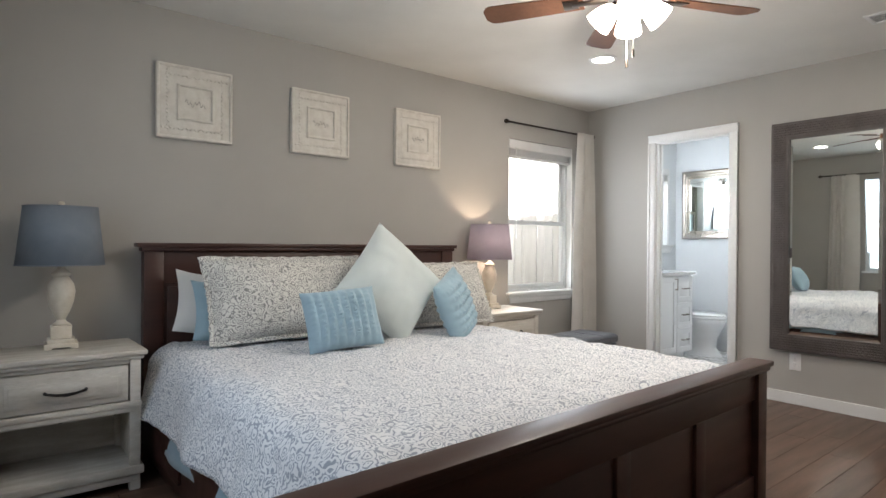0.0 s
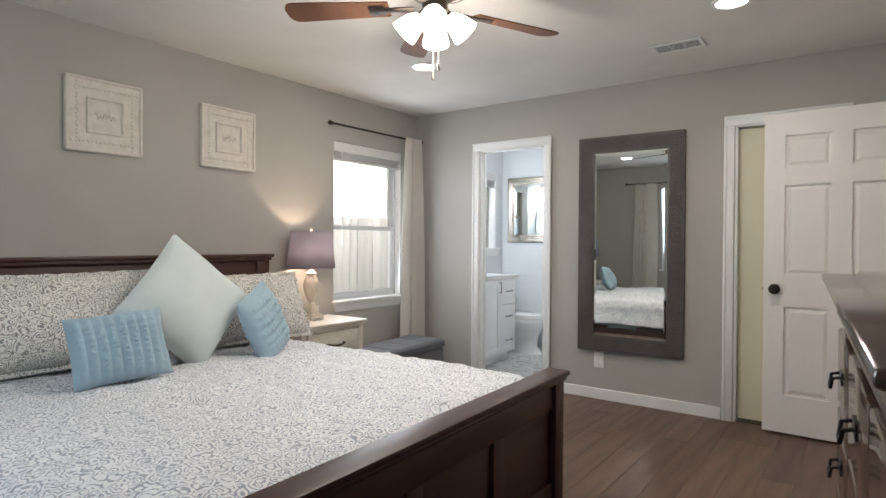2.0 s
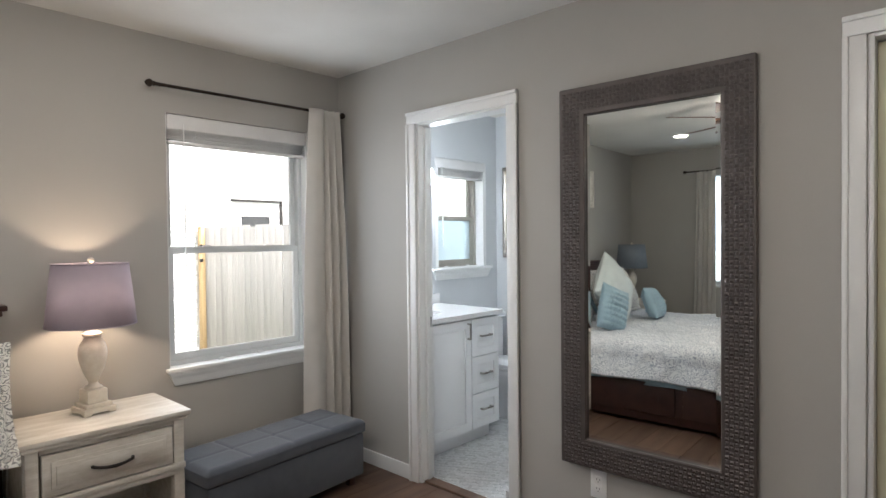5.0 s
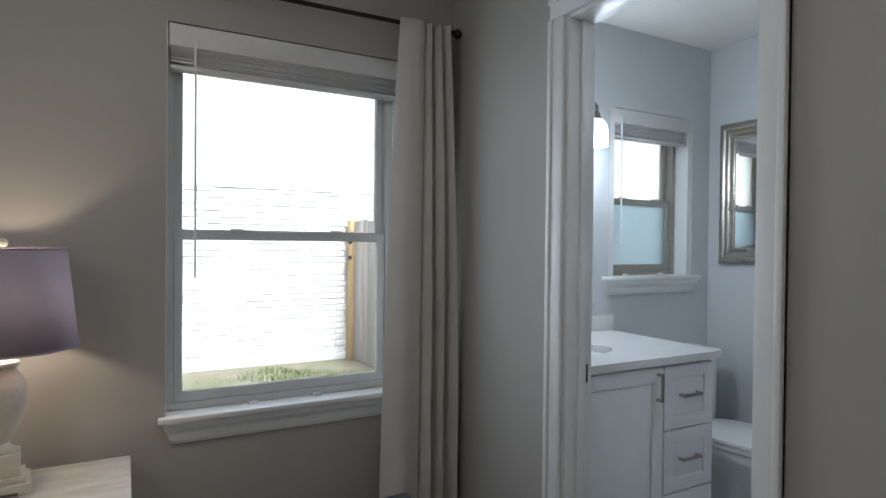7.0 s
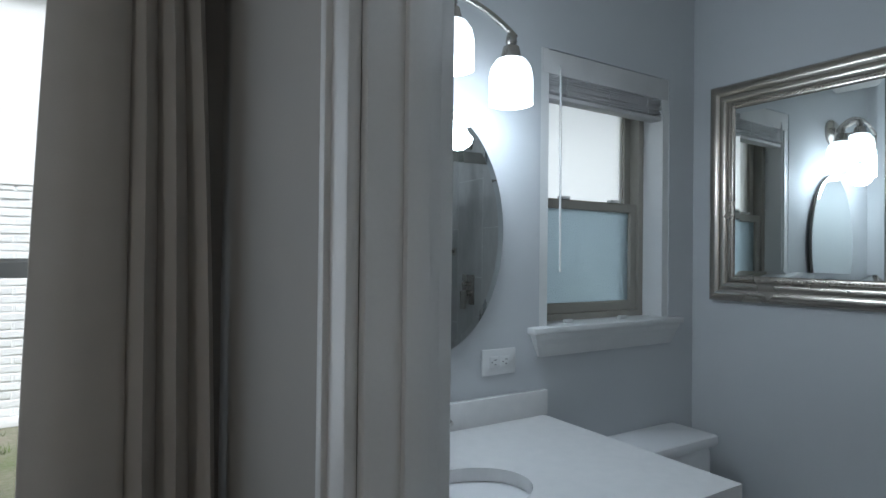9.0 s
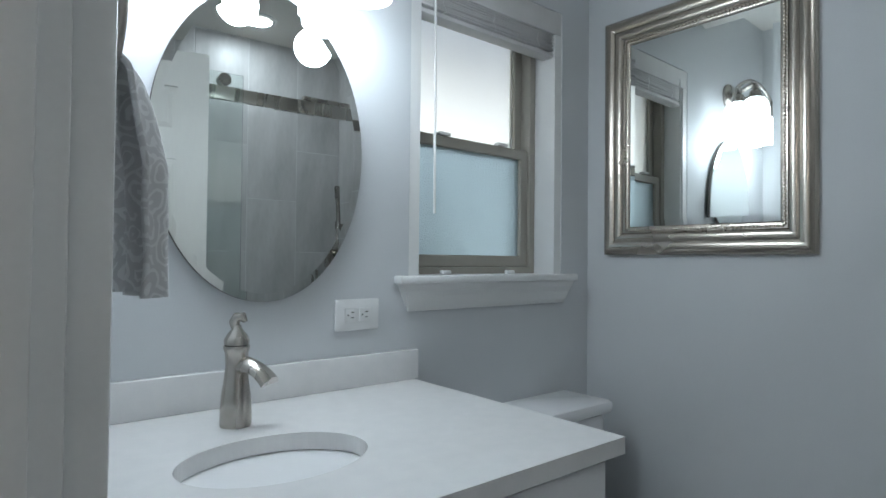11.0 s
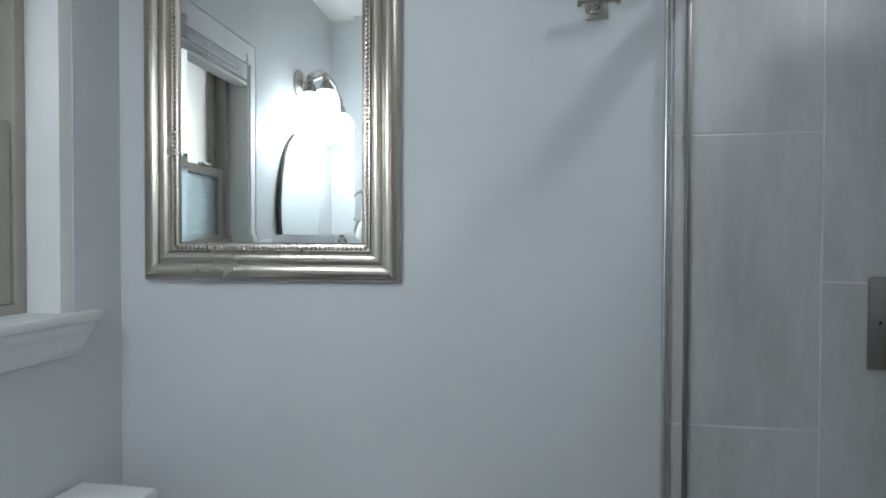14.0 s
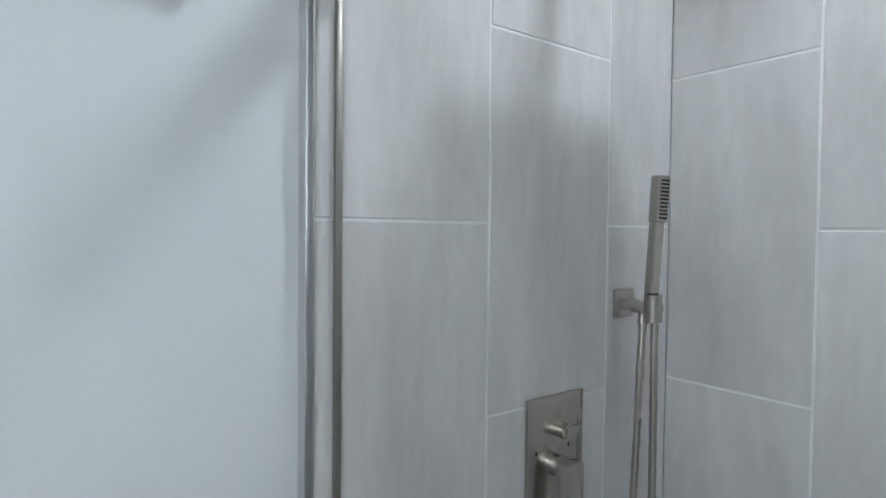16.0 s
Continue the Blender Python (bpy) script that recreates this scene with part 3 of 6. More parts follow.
def blind(name, x0, x1, y, ztop, wand_z, label, wand_x, cord=True):
    """A raised slat blind: valance, a stack of slats, bottom rail, wand."""
    b = thing(name, label=label, category="blind")
    boxes("valance", b, M_SLAT, (x0, x1, y - 0.012, y, ztop - 0.075, ztop), (x0, x0 + 0.008, y, y + 0.04, ztop - 0.075, ztop), (x1 - 0.008, x1, y, y + 0.04, ztop - 0.075, ztop), bev=0.003)
    boxes("headrail", b, M_SLAT, (x0 + 0.01, x1 - 0.01, y + 0.004, y + 0.046, ztop - 0.042, ztop - 0.004), bev=0.002)
    rnd = random.Random(5)
    zz = ztop - 0.078
    for k in range(9):
        bm = new_bm()
        sag = rnd.uniform(-0.003, 0.003)

        def f(u, v, zz=zz, sag=sag):
            return Vector((x0 + 0.006 + u * (x1 - x0 - 0.012), y - 0.004 + v * 0.05, zz + 0.003 * (1 - (2 * v - 1) ** 2) + sag * math.sin(5 * u + k)))

        grid(bm, 8, 4, f)
        thick(part("slat", bm, M_SLAT, b), 0.0026)
        zz -= 0.0062
    boxes("bottom_rail", b, M_SLAT, (x0 + 0.006, x1 - 0.006, y - 0.003, y + 0.045, zz - 0.016, zz - 0.002), bev=0.003)
    part("wand", tube(new_bm(), [(wand_x, y - 0.018, ztop - 0.06), (wand_x + 0.002, y - 0.02, wand_z)], 0.0038, 8), M_PLASTIC, b)
    part("wand_hook", tube(new_bm(), [(wand_x, y - 0.001, ztop - 0.05), (wand_x, y - 0.018, ztop - 0.045), (wand_x, y - 0.018, ztop - 0.065)], 0.002, 6), M_PLASTIC, b)
    for fx in (0.18, 0.5, 0.82):
        xx = x0 + fx * (x1 - x0)
        pts = [(xx + 0.012 * math.sin(a * 1.7) * (a / 6), y - 0.007, ztop - 0.08 - 0.01 * a) for a in range(7)]
        part("ladder_cord", tube(new_bm(), pts, 0.0012, 5), M_PLASTIC, b)
    return b


sash_window("window_bedroom", 4.247, 5.092, 0.735, 2.055, YN + 0.062, M_VINYL, (M_PANE, M_PANE), 1.343, "grey-white vinyl sash window with clear panes")
stool("sill_bedroom", 4.247, 5.092, YN, YN + 0.062, 0.737, 0.022, "white window stool with a moulded apron")
blind("window_blind", 4.254, 5.085, YN + 0.012, 2.051, 1.20, "white slat blind drawn up under its valance", 4.335)
structure("trim_window_return", M_TRIM, "white window return boards", (4.247, 4.251, YN + 0.002, YN + 0.062, 0.737, 2.055), (5.088, 5.092, YN + 0.002, YN + 0.062, 0.737, 2.055))
sash_window("window_bath", 6.322, 6.878, 1.158, 2.03, BY1 + 0.085, M_TAUPE, (M_FROST, M_SATIN), 1.557, "taupe vinyl sash window with pebbled privacy glass", fw=0.055)
structure("trim_bath_return", M_TRIM, "white window return boards", (6.287, 6.322, BY1 + 0.002, BY1 + 0.2, 1.158, 2.03), (6.878, 6.913, BY1 + 0.002, BY1 + 0.2, 1.158, 2.03))
stool("sill_bath", 6.287, 6.913, BY1, BY1 + 0.09, 1.163, 0.048, "white bathroom window stool with a moulded apron")
blind("window_blind", 6.294, 6.906, BY1 + 0.012, 2.028, 1.331, "white slat blind drawn up in the bathroom window", 6.364)
for xx, zz, yy in ((4.52, 0.737, YN + 0.02), (4.76, 0.737, YN + 0.03)):
    solid("cord_cleat", box(new_bm(), xx, xx + 0.034, yy, yy + 0.014, zz, zz + 0.012, 0.003), M_PLASTIC, "small white cord cleat on the sill", "cord cleat")
for xx in (6.42, 6.68):
    solid("cord_cleat", box(new_bm(), xx, xx + 0.034, BY1 + 0.02, BY1 + 0.034, 1.163, 1.175, 0.003), M_PLASTIC, "small white cord cleat on the sill", "cord cleat")
# west window, seen only in the mirror
ww = thing("window_west", label="white vinyl sash window behind the curtain", category="window", kind="structure")
boxes("window_frame", ww, M_VINYL, (XW - 0.10, XW - 0.04, 1.12, 1.17, 0.82, 2.10), (XW - 0.10, XW - 0.04, 2.03, 2.08, 0.82, 2.10), (XW - 0.10, XW - 0.04, 1.17, 2.03, 0.82, 0.87), (XW - 0.10, XW - 0.04, 1.17, 2.03, 2.05, 2.10), (XW - 0.10, XW - 0.04, 1.17, 2.03, 1.43, 1.48))
boxes("pane", ww, M_PANE, (XW - 0.075, XW - 0.07, 1.17, 2.03, 0.87, 2.05), bev=0).visible_shadow = False
stw = structure("sill_west", M_TRIM, "white window stool", (XW - 0.04, XW + 0.03, 1.09, 2.11, 0.80, 0.825), bev=0.004)

# ---- bedroom things ----

def bed():
    b = thing("bed", label="dark mahogany panelled king bed with a low footboard", category="bed")
    hb = boxes("headboard", b, M_MAHOG, (1.50, 3.42, 3.195, 3.215, 0.2, 0.92))
    for x0 in (1.40, 3.42):
        boxes("post", hb, M_MAHOG, (x0, x0 + 0.10, 3.17, 3.235, 0, 1.092))
    boxes("rail", hb, M_MAHOG, (1.50, 3.42, 3.185, 3.225, 0.92, 1.092))
    boxes("cap", hb, M_MAHOG, (1.366, 3.548, 3.15, 3.25, 1.114, 1.137), (1.388, 3.532, 3.16, 3.24, 1.092, 1.114), bev=0.005)
    for x0, x1 in ((1.52, 2.10), (2.18, 2.74), (2.82, 3.40)):
        boxes("panel", hb, M_MAHOG, (x0, x1, 3.180, 3.196, 0.3, 0.90), bev=0.006)
    fb = boxes("footboard", b, M_MAHOG, (1.24, 3.32, 0.905, 0.925, 0.14, 0.47))
    fb.matrix_basis = pose(3.465, 0.93, 0, 0, 0, 1.9) @ pose(-3.43, -0.91, 0)
    for x0 in (1.16, 3.31):
        boxes("post", fb, M_MAHOG, (x0, x0 + 0.09, 0.875, 0.945, 0, 0.588))
    for z0, z1 in ((0.04, 0.14), (0.47, 0.588)):
        boxes("rail", fb, M_MAHOG, (1.25, 3.31, 0.89, 0.935, z0, z1))
    for xx in (1.75, 2.28, 2.81):
        boxes("stile", fb, M_MAHOG, (xx - 0.04, xx + 0.04, 0.891, 0.934, 0.14, 0.47))
    boxes("cap", fb, M_MAHOG, (1.12, 3.428, 0.855, 0.965, 0.608, 0.632), (1.135, 3.415, 0.865, 0.955, 0.588, 0.608), bev=0.007)
    for x0, x1 in ((1.40, 1.44), (3.36, 3.40)):
        rail = boxes("side_rail", b, M_MAHOG, (x0, x1, 0.945, 3.17, 0.03, 0.34), bev=0.004)
        for y0 in (1.05, 1.75, 2.45):
            xx = x1 if x0 > 2 else x0 - 0.014
            boxes("drawer_front", rail, M_MAHOG, (xx, xx + 0.014, y0, y0 + 0.64, 0.09, 0.32), bev=0.004)
    boxes("mattress", b, M_LINEN, (1.445, 3.355, 0.97, 3.165, 0.25, 0.555), bev=0.04)
    return b


bed()


def drape(x0, x1, y0, y1, top, low_l, low_r, seed, puff, quilt, push, nu=130, nv=110):
    """Bedding over the mattress: a soft top that rolls over both sides and hangs in folds."""
    w = x1 - x0
    hl, hr = top - low_l, top - low_r
    total = hl + w + hr

    r = min(0.13, hl * 0.55, hr * 0.55)
    arc = r * math.pi / 2

    def f(u, v):
        s = u * (total - 4 * r + 2 * arc)
        y = y0 + v * (y1 - y0)
        fold = noise.noise(Vector((y * 3.1, seed, 0.3)))
        half = (total - 4 * r + 2 * arc) * (hl - r + arc + w / 2 - r) / (total - 4 * r + 2 * arc)
        left = s < half
        h, flat = (hl, w / 2 - r)
        d = half - s
        if not left:
            h, d = hr, s - half
        # d: the way from the crown; flat, then the shoulder, then the drop
        if d < flat:
            o, z = d, top
        elif d < flat + arc:
            a_ = (d - flat) / r
            o, z = flat + r * math.sin(a_), top - r * (1 - math.cos(a_))
        else:
            k = (d - flat - arc) / (h - r)
            o, z = flat + r + push * k + 0.035 * fold * k + math.sin(y * 9 + seed) * 0.016 * k, top - r - (d - flat - arc) + 0.03 * fold * k
        x = x0 + w / 2 + (-o if left else o)
        fade = max(0.25, 1 - max(0, d - flat) / arc)
        lump = puff * (noise.noise(Vector((x * 2.1, y * 2.4, seed))) + 0.45 * noise.noise(Vector((x * 6, y * 6.5, seed + 3))))
        lump += quilt * noise.noise(Vector((x * 17, y * 11, seed))) + 0.5 * quilt * noise.noise(Vector((x * 34, y * 30, seed)))
        z += lump * fade
        if d > flat:
            x += (-1 if left else 1) * quilt * 1.3 * noise.noise(Vector((z * 9, y * 13, seed + 5)))
        ef = (y - y0) / 0.16
        if ef < 1:
            z -= 0.030 * (1 - ef) ** 2
        return Vector((x, y, z))

    bm = new_bm()
    grid(bm, nu, nv, f)
    return bm


thick(solid("blanket", drape(1.405, 3.395, 0.99, 2.92, 0.572, 0.17, 0.30, 4.0, 0.004, 0.002, 0.020, 70, 60), M_BLUE, "light blue cotton blanket hanging below the comforter", "blanket"), 0.010, -1)
thick(solid("comforter", drape(1.395, 3.425, 0.972, 3.05, 0.612, 0.30, 0.345, 1.0, 0.017, 0.010, 0.055, 190, 170), M_DAMASK, "blue-grey scroll printed comforter spread over the bed", "comforter"), 0.022, -1)


def pillow(name, m, w, h, t, mat, label, flange=0.0, ruche=0, pinch=0.07, seed=0, slump=0.0):
    """A stuffed cushion, local x wide and z high; flange: a flat border; ruche: rows of gathered cloth."""
    bm = new_bm()
    n = 46 if ruche else 30
    for side in (-1, 1):

        def f(u, v, side=side):
            a, b = 2 * u - 1, 2 * v - 1
            k = max(0.0, (1 - abs(a) ** 2.6)) ** 0.55 * max(0.0, (1 - abs(b) ** 2.6)) ** 0.55
            x = w / 2 * a * (1 - pinch * (1 - b * b))
            z = h / 2 * b * (1 - pinch * (1 - a * a))
            y = side * t / 2 * k * (1 + 0.18 * noise.noise(Vector((a * 1.4 + seed, b * 1.4, side))))
            y += side * 0.006 * k * noise.noise(Vector((a * 5 + seed, b * 5, 2 + side)))
            if ruche:
                row = 0.5 + 0.5 * math.sin(a * ruche * math.pi)
                y += side * 0.017 * k * (row ** 0.6 - 0.5) + side * 0.006 * k * math.sin(b * 34 + 5 * noise.noise(Vector((a * 9, b * 4, seed)))) * row
            y -= slump * (b + 1) ** 2 * 0.25
            return Vector((x, y, z))

        grid(bm, n, n, f)
    if flange:

        def g(u, v):
            ang = 2 * math.pi * u
            a, b = math.cos(ang), math.sin(ang)
            s = 1 / max(abs(a), abs(b))
            a, b = a * s, b * s
            e = flange * v
            x = w / 2 * a * (1 - pinch * (1 - b * b)) + e * a
            z = h / 2 * b * (1 - pinch * (1 - a * a)) + e * b
            y = v * 0.014 * noise.noise(Vector((a * 7, b * 7, seed))) + v * 0.006 * math.sin(ang * 38) - slump * (b + 1) ** 2 * 0.25
            return Vector((x, y, z))

        fl = new_bm()
        grid(fl, 160, 4, g)
    bmesh.ops.remove_doubles(bm, verts=bm.verts, dist=0.0008)
    ob = solid(name, bm, mat, label, "pillow", m=m)
    if flange:
        thick(part("flange", fl, mat, ob), 0.003)
    return ob


pillow("sleeping_pillow", pose(1.84, 3.01, 0.765, -30, 14, 4), 0.70, 0.36, 0.17, M_LINEN, "white pillow leaning behind the others", seed=1)
pillow("sleeping_pillow", pose(1.90, 2.92, 0.745, -30, 9, 3), 0.68, 0.34, 0.17, M_BLUE, "light blue pillow behind the printed sham", seed=2)
pillow("sleeping_pillow", pose(3.08, 3.00, 0.76, -28, -3, 0), 0.68, 0.36, 0.17, M_BLUE, "light blue pillow behind the printed sham", seed=7)
pillow("pillow_sham", pose(2.06, 2.79, 0.85, -24, 0, 0), 0.90, 0.44, 0.25, M_SHAM, "large scroll printed pillow sham with a ruffled flange", flange=0.022, seed=3, pinch=0.04)
pillow("pillow_sham", pose(3.06, 2.80, 0.82, -26, 0, -3), 0.84, 0.41, 0.24, M_SHAM, "large scroll printed pillow sham beside the lamp", flange=0.022, seed=4, pinch=0.04)
pillow("throw_pillow", pose(2.56, 2.57, 0.905, -20, 41, -12), 0.53, 0.53, 0.24, M_AQUA, "pale aqua square throw pillow standing on its corner", pinch=0.05, seed=5)
pillow("throw_pillow", pose(2.13, 2.36, 0.765, -24, -4, -10), 0.385, 0.31, 0.16, M_BLUE, "light blue ruched oblong throw pillow", ruche=9, seed=6, pinch=0.04)
pillow("throw_pillow", pose(2.92, 2.42, 0.775, -30, 64, -6), 0.40, 0.30, 0.16, M_BLUE, "light blue ruched oblong throw pillow propped on its end", ruche=8, seed=8, pinch=0.04)


def nightstand(name, m, label):
    """Local origin at the floor, back left corner; x wide, y towards the wall."""
    n = thing(name, m, label, "nightstand", group="bedside tables")
    W, D, T = 0.64, 0.43, 0.645
    boxes("top", n, M_DISTRESS, (0, W, 0, D, T - 0.024, T), (0.012, W - 0.012, 0.012, D - 0.006, T - 0.042, T - 0.024), bev=0.007)
    for x0 in (0.025, W - 0.025 - 0.045):
        for y0 in (0.025, D - 0.06):
            boxes("leg", n, M_DISTRESS, (x0, x0 + 0.045, y0, y0 + 0.045, 0.0, T - 0.042), bev=0.005)
    boxes("side_panel", n, M_DISTRESS, (0.035, 0.05, 0.07, D - 0.06, 0.10, T - 0.042), bev=0.002)
    boxes("side_panel", n, M_DISTRESS, (W - 0.05, W - 0.035, 0.07, D - 0.06, 0.10, T - 0.042), bev=0.002)
    boxes("back_panel", n, M_DISTRESS, (0.07, W - 0.07, D - 0.03, D - 0.02, 0.10, T - 0.042), bev=0.002)
    boxes("rail", n, M_DISTRESS, (0.022, W - 0.022, 0.016, 0.05, 0.385, 0.412), (0.030, W - 0.030, 0.024, 0.05, 0.36, 0.385), (0.07, W - 0.07, 0.03, 0.05, T - 0.062, T - 0.042), bev=0.005)
    boxes("shelf", n, M_DISTRESS, (0.012, W - 0.012, 0.012, D - 0.02, 0.075, 0.115), (0.028, W - 0.028, 0.022, D - 0.03, 0.04, 0.075), bev=0.006)
    dr = boxes("drawer", n, M_DISTRESS, (0.078, W - 0.078, 0.018, 0.05, 0.418, T - 0.066), bev=0.004)
    boxes("drawer_panel", dr, M_DISTRESS, (0.106, W - 0.106, 0.0125, 0.0195, 0.444, T - 0.092), bev=0.004)
    boxes("inner_panel", dr, M_DISTRESS, (0.122, W - 0.122, 0.008, 0.014, 0.460, T - 0.108), bev=0.003)
    z = 0.498
    pts = [(W / 2 - 0.075, 0.008, z), (W / 2 - 0.07, -0.012, z), (W / 2 - 0.035, -0.017, z - 0.008), (W / 2, -0.018, z - 0.011), (W / 2 + 0.035, -0.017, z - 0.008), (W / 2 + 0.07, -0.012, z), (W / 2 + 0.075, 0.008, z)]
    h = part("handle", tube(new_bm(), pts, [0.007, 0.006, 0.006, 0.0075, 0.006, 0.006, 0.007], 10), M_BLACKIRON, dr, "black iron bail handle")
    part("grommet", tube(new_bm(), [(W / 2 + 0.02, D - 0.034, 0.28), (W / 2 + 0.02, D - 0.028, 0.28)], 0.019, 18), M_DARK, n, "black cable grommet")
    return n


ns = nightstand("nightstand", pose(3.507, 2.815, 0), "distressed white nightstand with a drawer and open shelf")
copy_thing(ns, pose(0.69, 2.735, 0))


def table_lamp(name, m, shade_mat, label):
    L = thing(name, m, label, "lamp", group="bedside lamps")
    boxes("foot", L, M_CANDLE, (-0.066, 0.066, -0.066, 0.066, 0.008, 0.028), (-0.055, 0.055, -0.055, 0.055, 0.028, 0.045), (-0.066, -0.035, -0.066, -0.035, 0, 0.01), (0.035, 0.066, -0.066, -0.035, 0, 0.01), (-0.066, -0.035, 0.035, 0.066, 0, 0.01), (0.035, 0.066, 0.035, 0.066, 0, 0.01), bev=0.003)
    boxes("plinth", L, M_CANDLE, (-0.042, 0.042, -0.042, 0.042, 0.045, 0.105), bev=0.004)
    prof = [(0, 0.105), (0.034, 0.105), (0.036, 0.112), (0.022, 0.122), (0.018, 0.132), (0.024, 0.145), (0.040, 0.180), (0.053, 0.225), (0.057, 0.262), (0.052, 0.295), (0.036, 0.322), (0.030, 0.330), (0.040, 0.340), (0.040, 0.348), (0.026, 0.356), (0.015, 0.372), (0.012, 0.40), (0, 0.40)]
    part("baluster", lathe(new_bm(), prof, 36), M_CANDLE, L, "cream turned baluster")
    sh = part("shade", lathe(new_bm(), [(0.176, 0.385), (0.147, 0.655)], 48), shade_mat, L)
    thick(sh, 0.003)
    for r, z in ((0.177, 0.386), (0.148, 0.654)):
        pts = [(r * math.cos(2 * math.pi * k / 40), r * math.sin(2 * math.pi * k / 40), z) for k in range(41)]
        part("shade_rim", tube(new_bm(), pts, 0.0028, 6, False), shade_mat, sh)
    part("harp", tube(new_bm(), [(0, 0, 0.39), (0.05, 0, 0.46), (0.055, 0, 0.55), (0, 0, 0.655), (-0.055, 0, 0.55), (-0.05, 0, 0.46), (0, 0, 0.39)], 0.002, 6), M_NICKEL, L)
    part("spider", tube(new_bm(), [(-0.147, 0, 0.647), (0, 0, 0.648), (0.147, 0, 0.647)], 0.002, 6), M_NICKEL, L)
    part("finial", lathe(new_bm(), [(0.0, 0.646), (0.008, 0.650), (0.005, 0.657), (0.013, 0.663), (0.015, 0.671), (0.010, 0.679), (0, 0.682)], 20), M_CANDLE, L)
    return L


table_lamp("table_lamp", pose(3.838, 3.10, 0.645, 0, 0, 8), M_SHADE_ON, "lit cream baluster lamp with a linen drum shade toned lavender-grey as lit")
table_lamp("table_lamp", pose(1.02, 3.02, 0.645, 0, 0, -4), M_SHADE_OFF, "unlit cream baluster lamp with a linen drum shade toned blue-grey as unlit")
lamp("bedside_bulb", "POINT", 2.3, WARM, pose(3.838, 3.10, 1.15), 0.03)


def wall_art(name, x0, z0, s, seed, label):
    """A carved, whitewashed square frame plaque with a raised inner frame and faint script."""
    a = thing(name, pose(x0, YN, z0), label, "wall art", group="carved wall plaques")
    bm = new_bm()
    box(bm, 0, s, -0.022, 0, 0, s, 0.004)
    part("board", bm, M_PLASTER, a)
    part("outer_frame", ring(new_bm(), 0, s, 0, s, 0.016, 0.016, 0.016, 0.016, -0.034, -0.02, 0.004), M_PLASTER, a, smooth=False)
    q = 0.105
    part("inner_frame", ring(new_bm(), q, s - q, q, s - q, 0.014, 0.014, 0.014, 0.014, -0.036, -0.02, 0.004), M_PLASTER, a, smooth=False)
    rnd = random.Random(seed)
    bm = new_bm()
    for k in range(64):
        t = k / 64 * 4
        side, u = int(t), (t % 1)
        c = (0.03 + u * (s - 0.06), 0.058)
        tilt = 0.75 if k % 2 else 2.4
        for _ in range(side):
            c = (s - c[1], c[0])
            tilt += math.pi / 2
        L, wd = rnd.uniform(0.024, 0.034), rnd.uniform(0.006, 0.009)
        dx, dz = math.cos(tilt), math.sin(tilt)
        pts = [(-L / 2, 0), (-L / 6, wd), (L / 2, 0), (-L / 6, -wd)]
        vs = [bm.verts.new((c[0] + p * dx - r * dz, -0.0215, c[1] + p * dz + r * dx)) for p, r in pts]
        mid = bm.verts.new((c[0], -0.029, c[1]))
        for i in range(4):
            bm.faces.new([vs[i], vs[(i + 1) % 4], mid])
    part("carved_leaves", bm, M_PLASTER, a, smooth=False)
    pts = []
    for k in range(60):
        u = k / 59
        pts.append((s / 2 - 0.055 + u * 0.11, -0.0235, s / 2 + 0.012 * math.sin(u * 30) + 0.008 * math.sin(u * 11 + seed)))
    part("script_line", tube(new_bm(), pts, 0.0014, 5), M_SCRIPT, a, "thin grey illegible script")
    return a


M_SCRIPT = material("grey_script_ink", (0.33, 0.30, 0.27), rough=0.8)
wall_art("wall_art", 1.480, 1.722, 0.414, 1, "square whitewashed carved plaque with faint script")
wall_art("wall_art", 2.268, 1.719, 0.414, 2, "square whitewashed carved plaque with faint script")
wall_art("wall_art", 3.062, 1.713, 0.412, 3, "square whitewashed carved plaque with faint script")


def curtain(name, m, w_top, w_bot, h, folds, label, seed, w_mid=None):
    bm = new_bm()

    def f(u, v):
        # v: 0 at the hem, 1 at the rod
        w = w_bot + (w_top - w_bot) * v ** 2.2
        k = max(0.0, (u - 0.46) / 0.54)
        a = k * folds * 2 * math.pi + 0.7 * noise.noise(Vector((u * 3, v * 1.2, seed)))
        amp = (0.022 + 0.018 * (1 - v)) * min(1.0, k * 6)
        broad = -0.030 * math.sin(math.pi * min(1.0, u / 0.5)) * (0.6 + 0.6 * (1 - v))
        y = amp * math.sin(a) + broad + 0.012 * noise.noise(Vector((u * 4, v * 2.2, seed + 2)))
        x = -w / 2 + w * u + 0.16 * amp * math.sin(2 * a) + 0.03 * (1 - v) * noise.noise(Vector((0.3, v * 2.2, seed + 5)))
        return Vector((x, y, v * h))

    grid(bm, 110, 46, f)
    ob = solid(name, bm, M_CURTAIN, label, "curtain", m=m)
    return thick(ob, 0.003)


curtain("curtain", pose(5.158, 3.205, 0.03), 0.215, 0.335, 2.16, 3.0, "oatmeal cloth curtain gathered at the window's side", 3)
curtain("curtain", pose(XW + 0.085, 2.30, 0.03, 0, 0, 90), 0.33, 0.38, 2.13, 3.5, "oatmeal cloth curtain gathered beside the west window", 8)


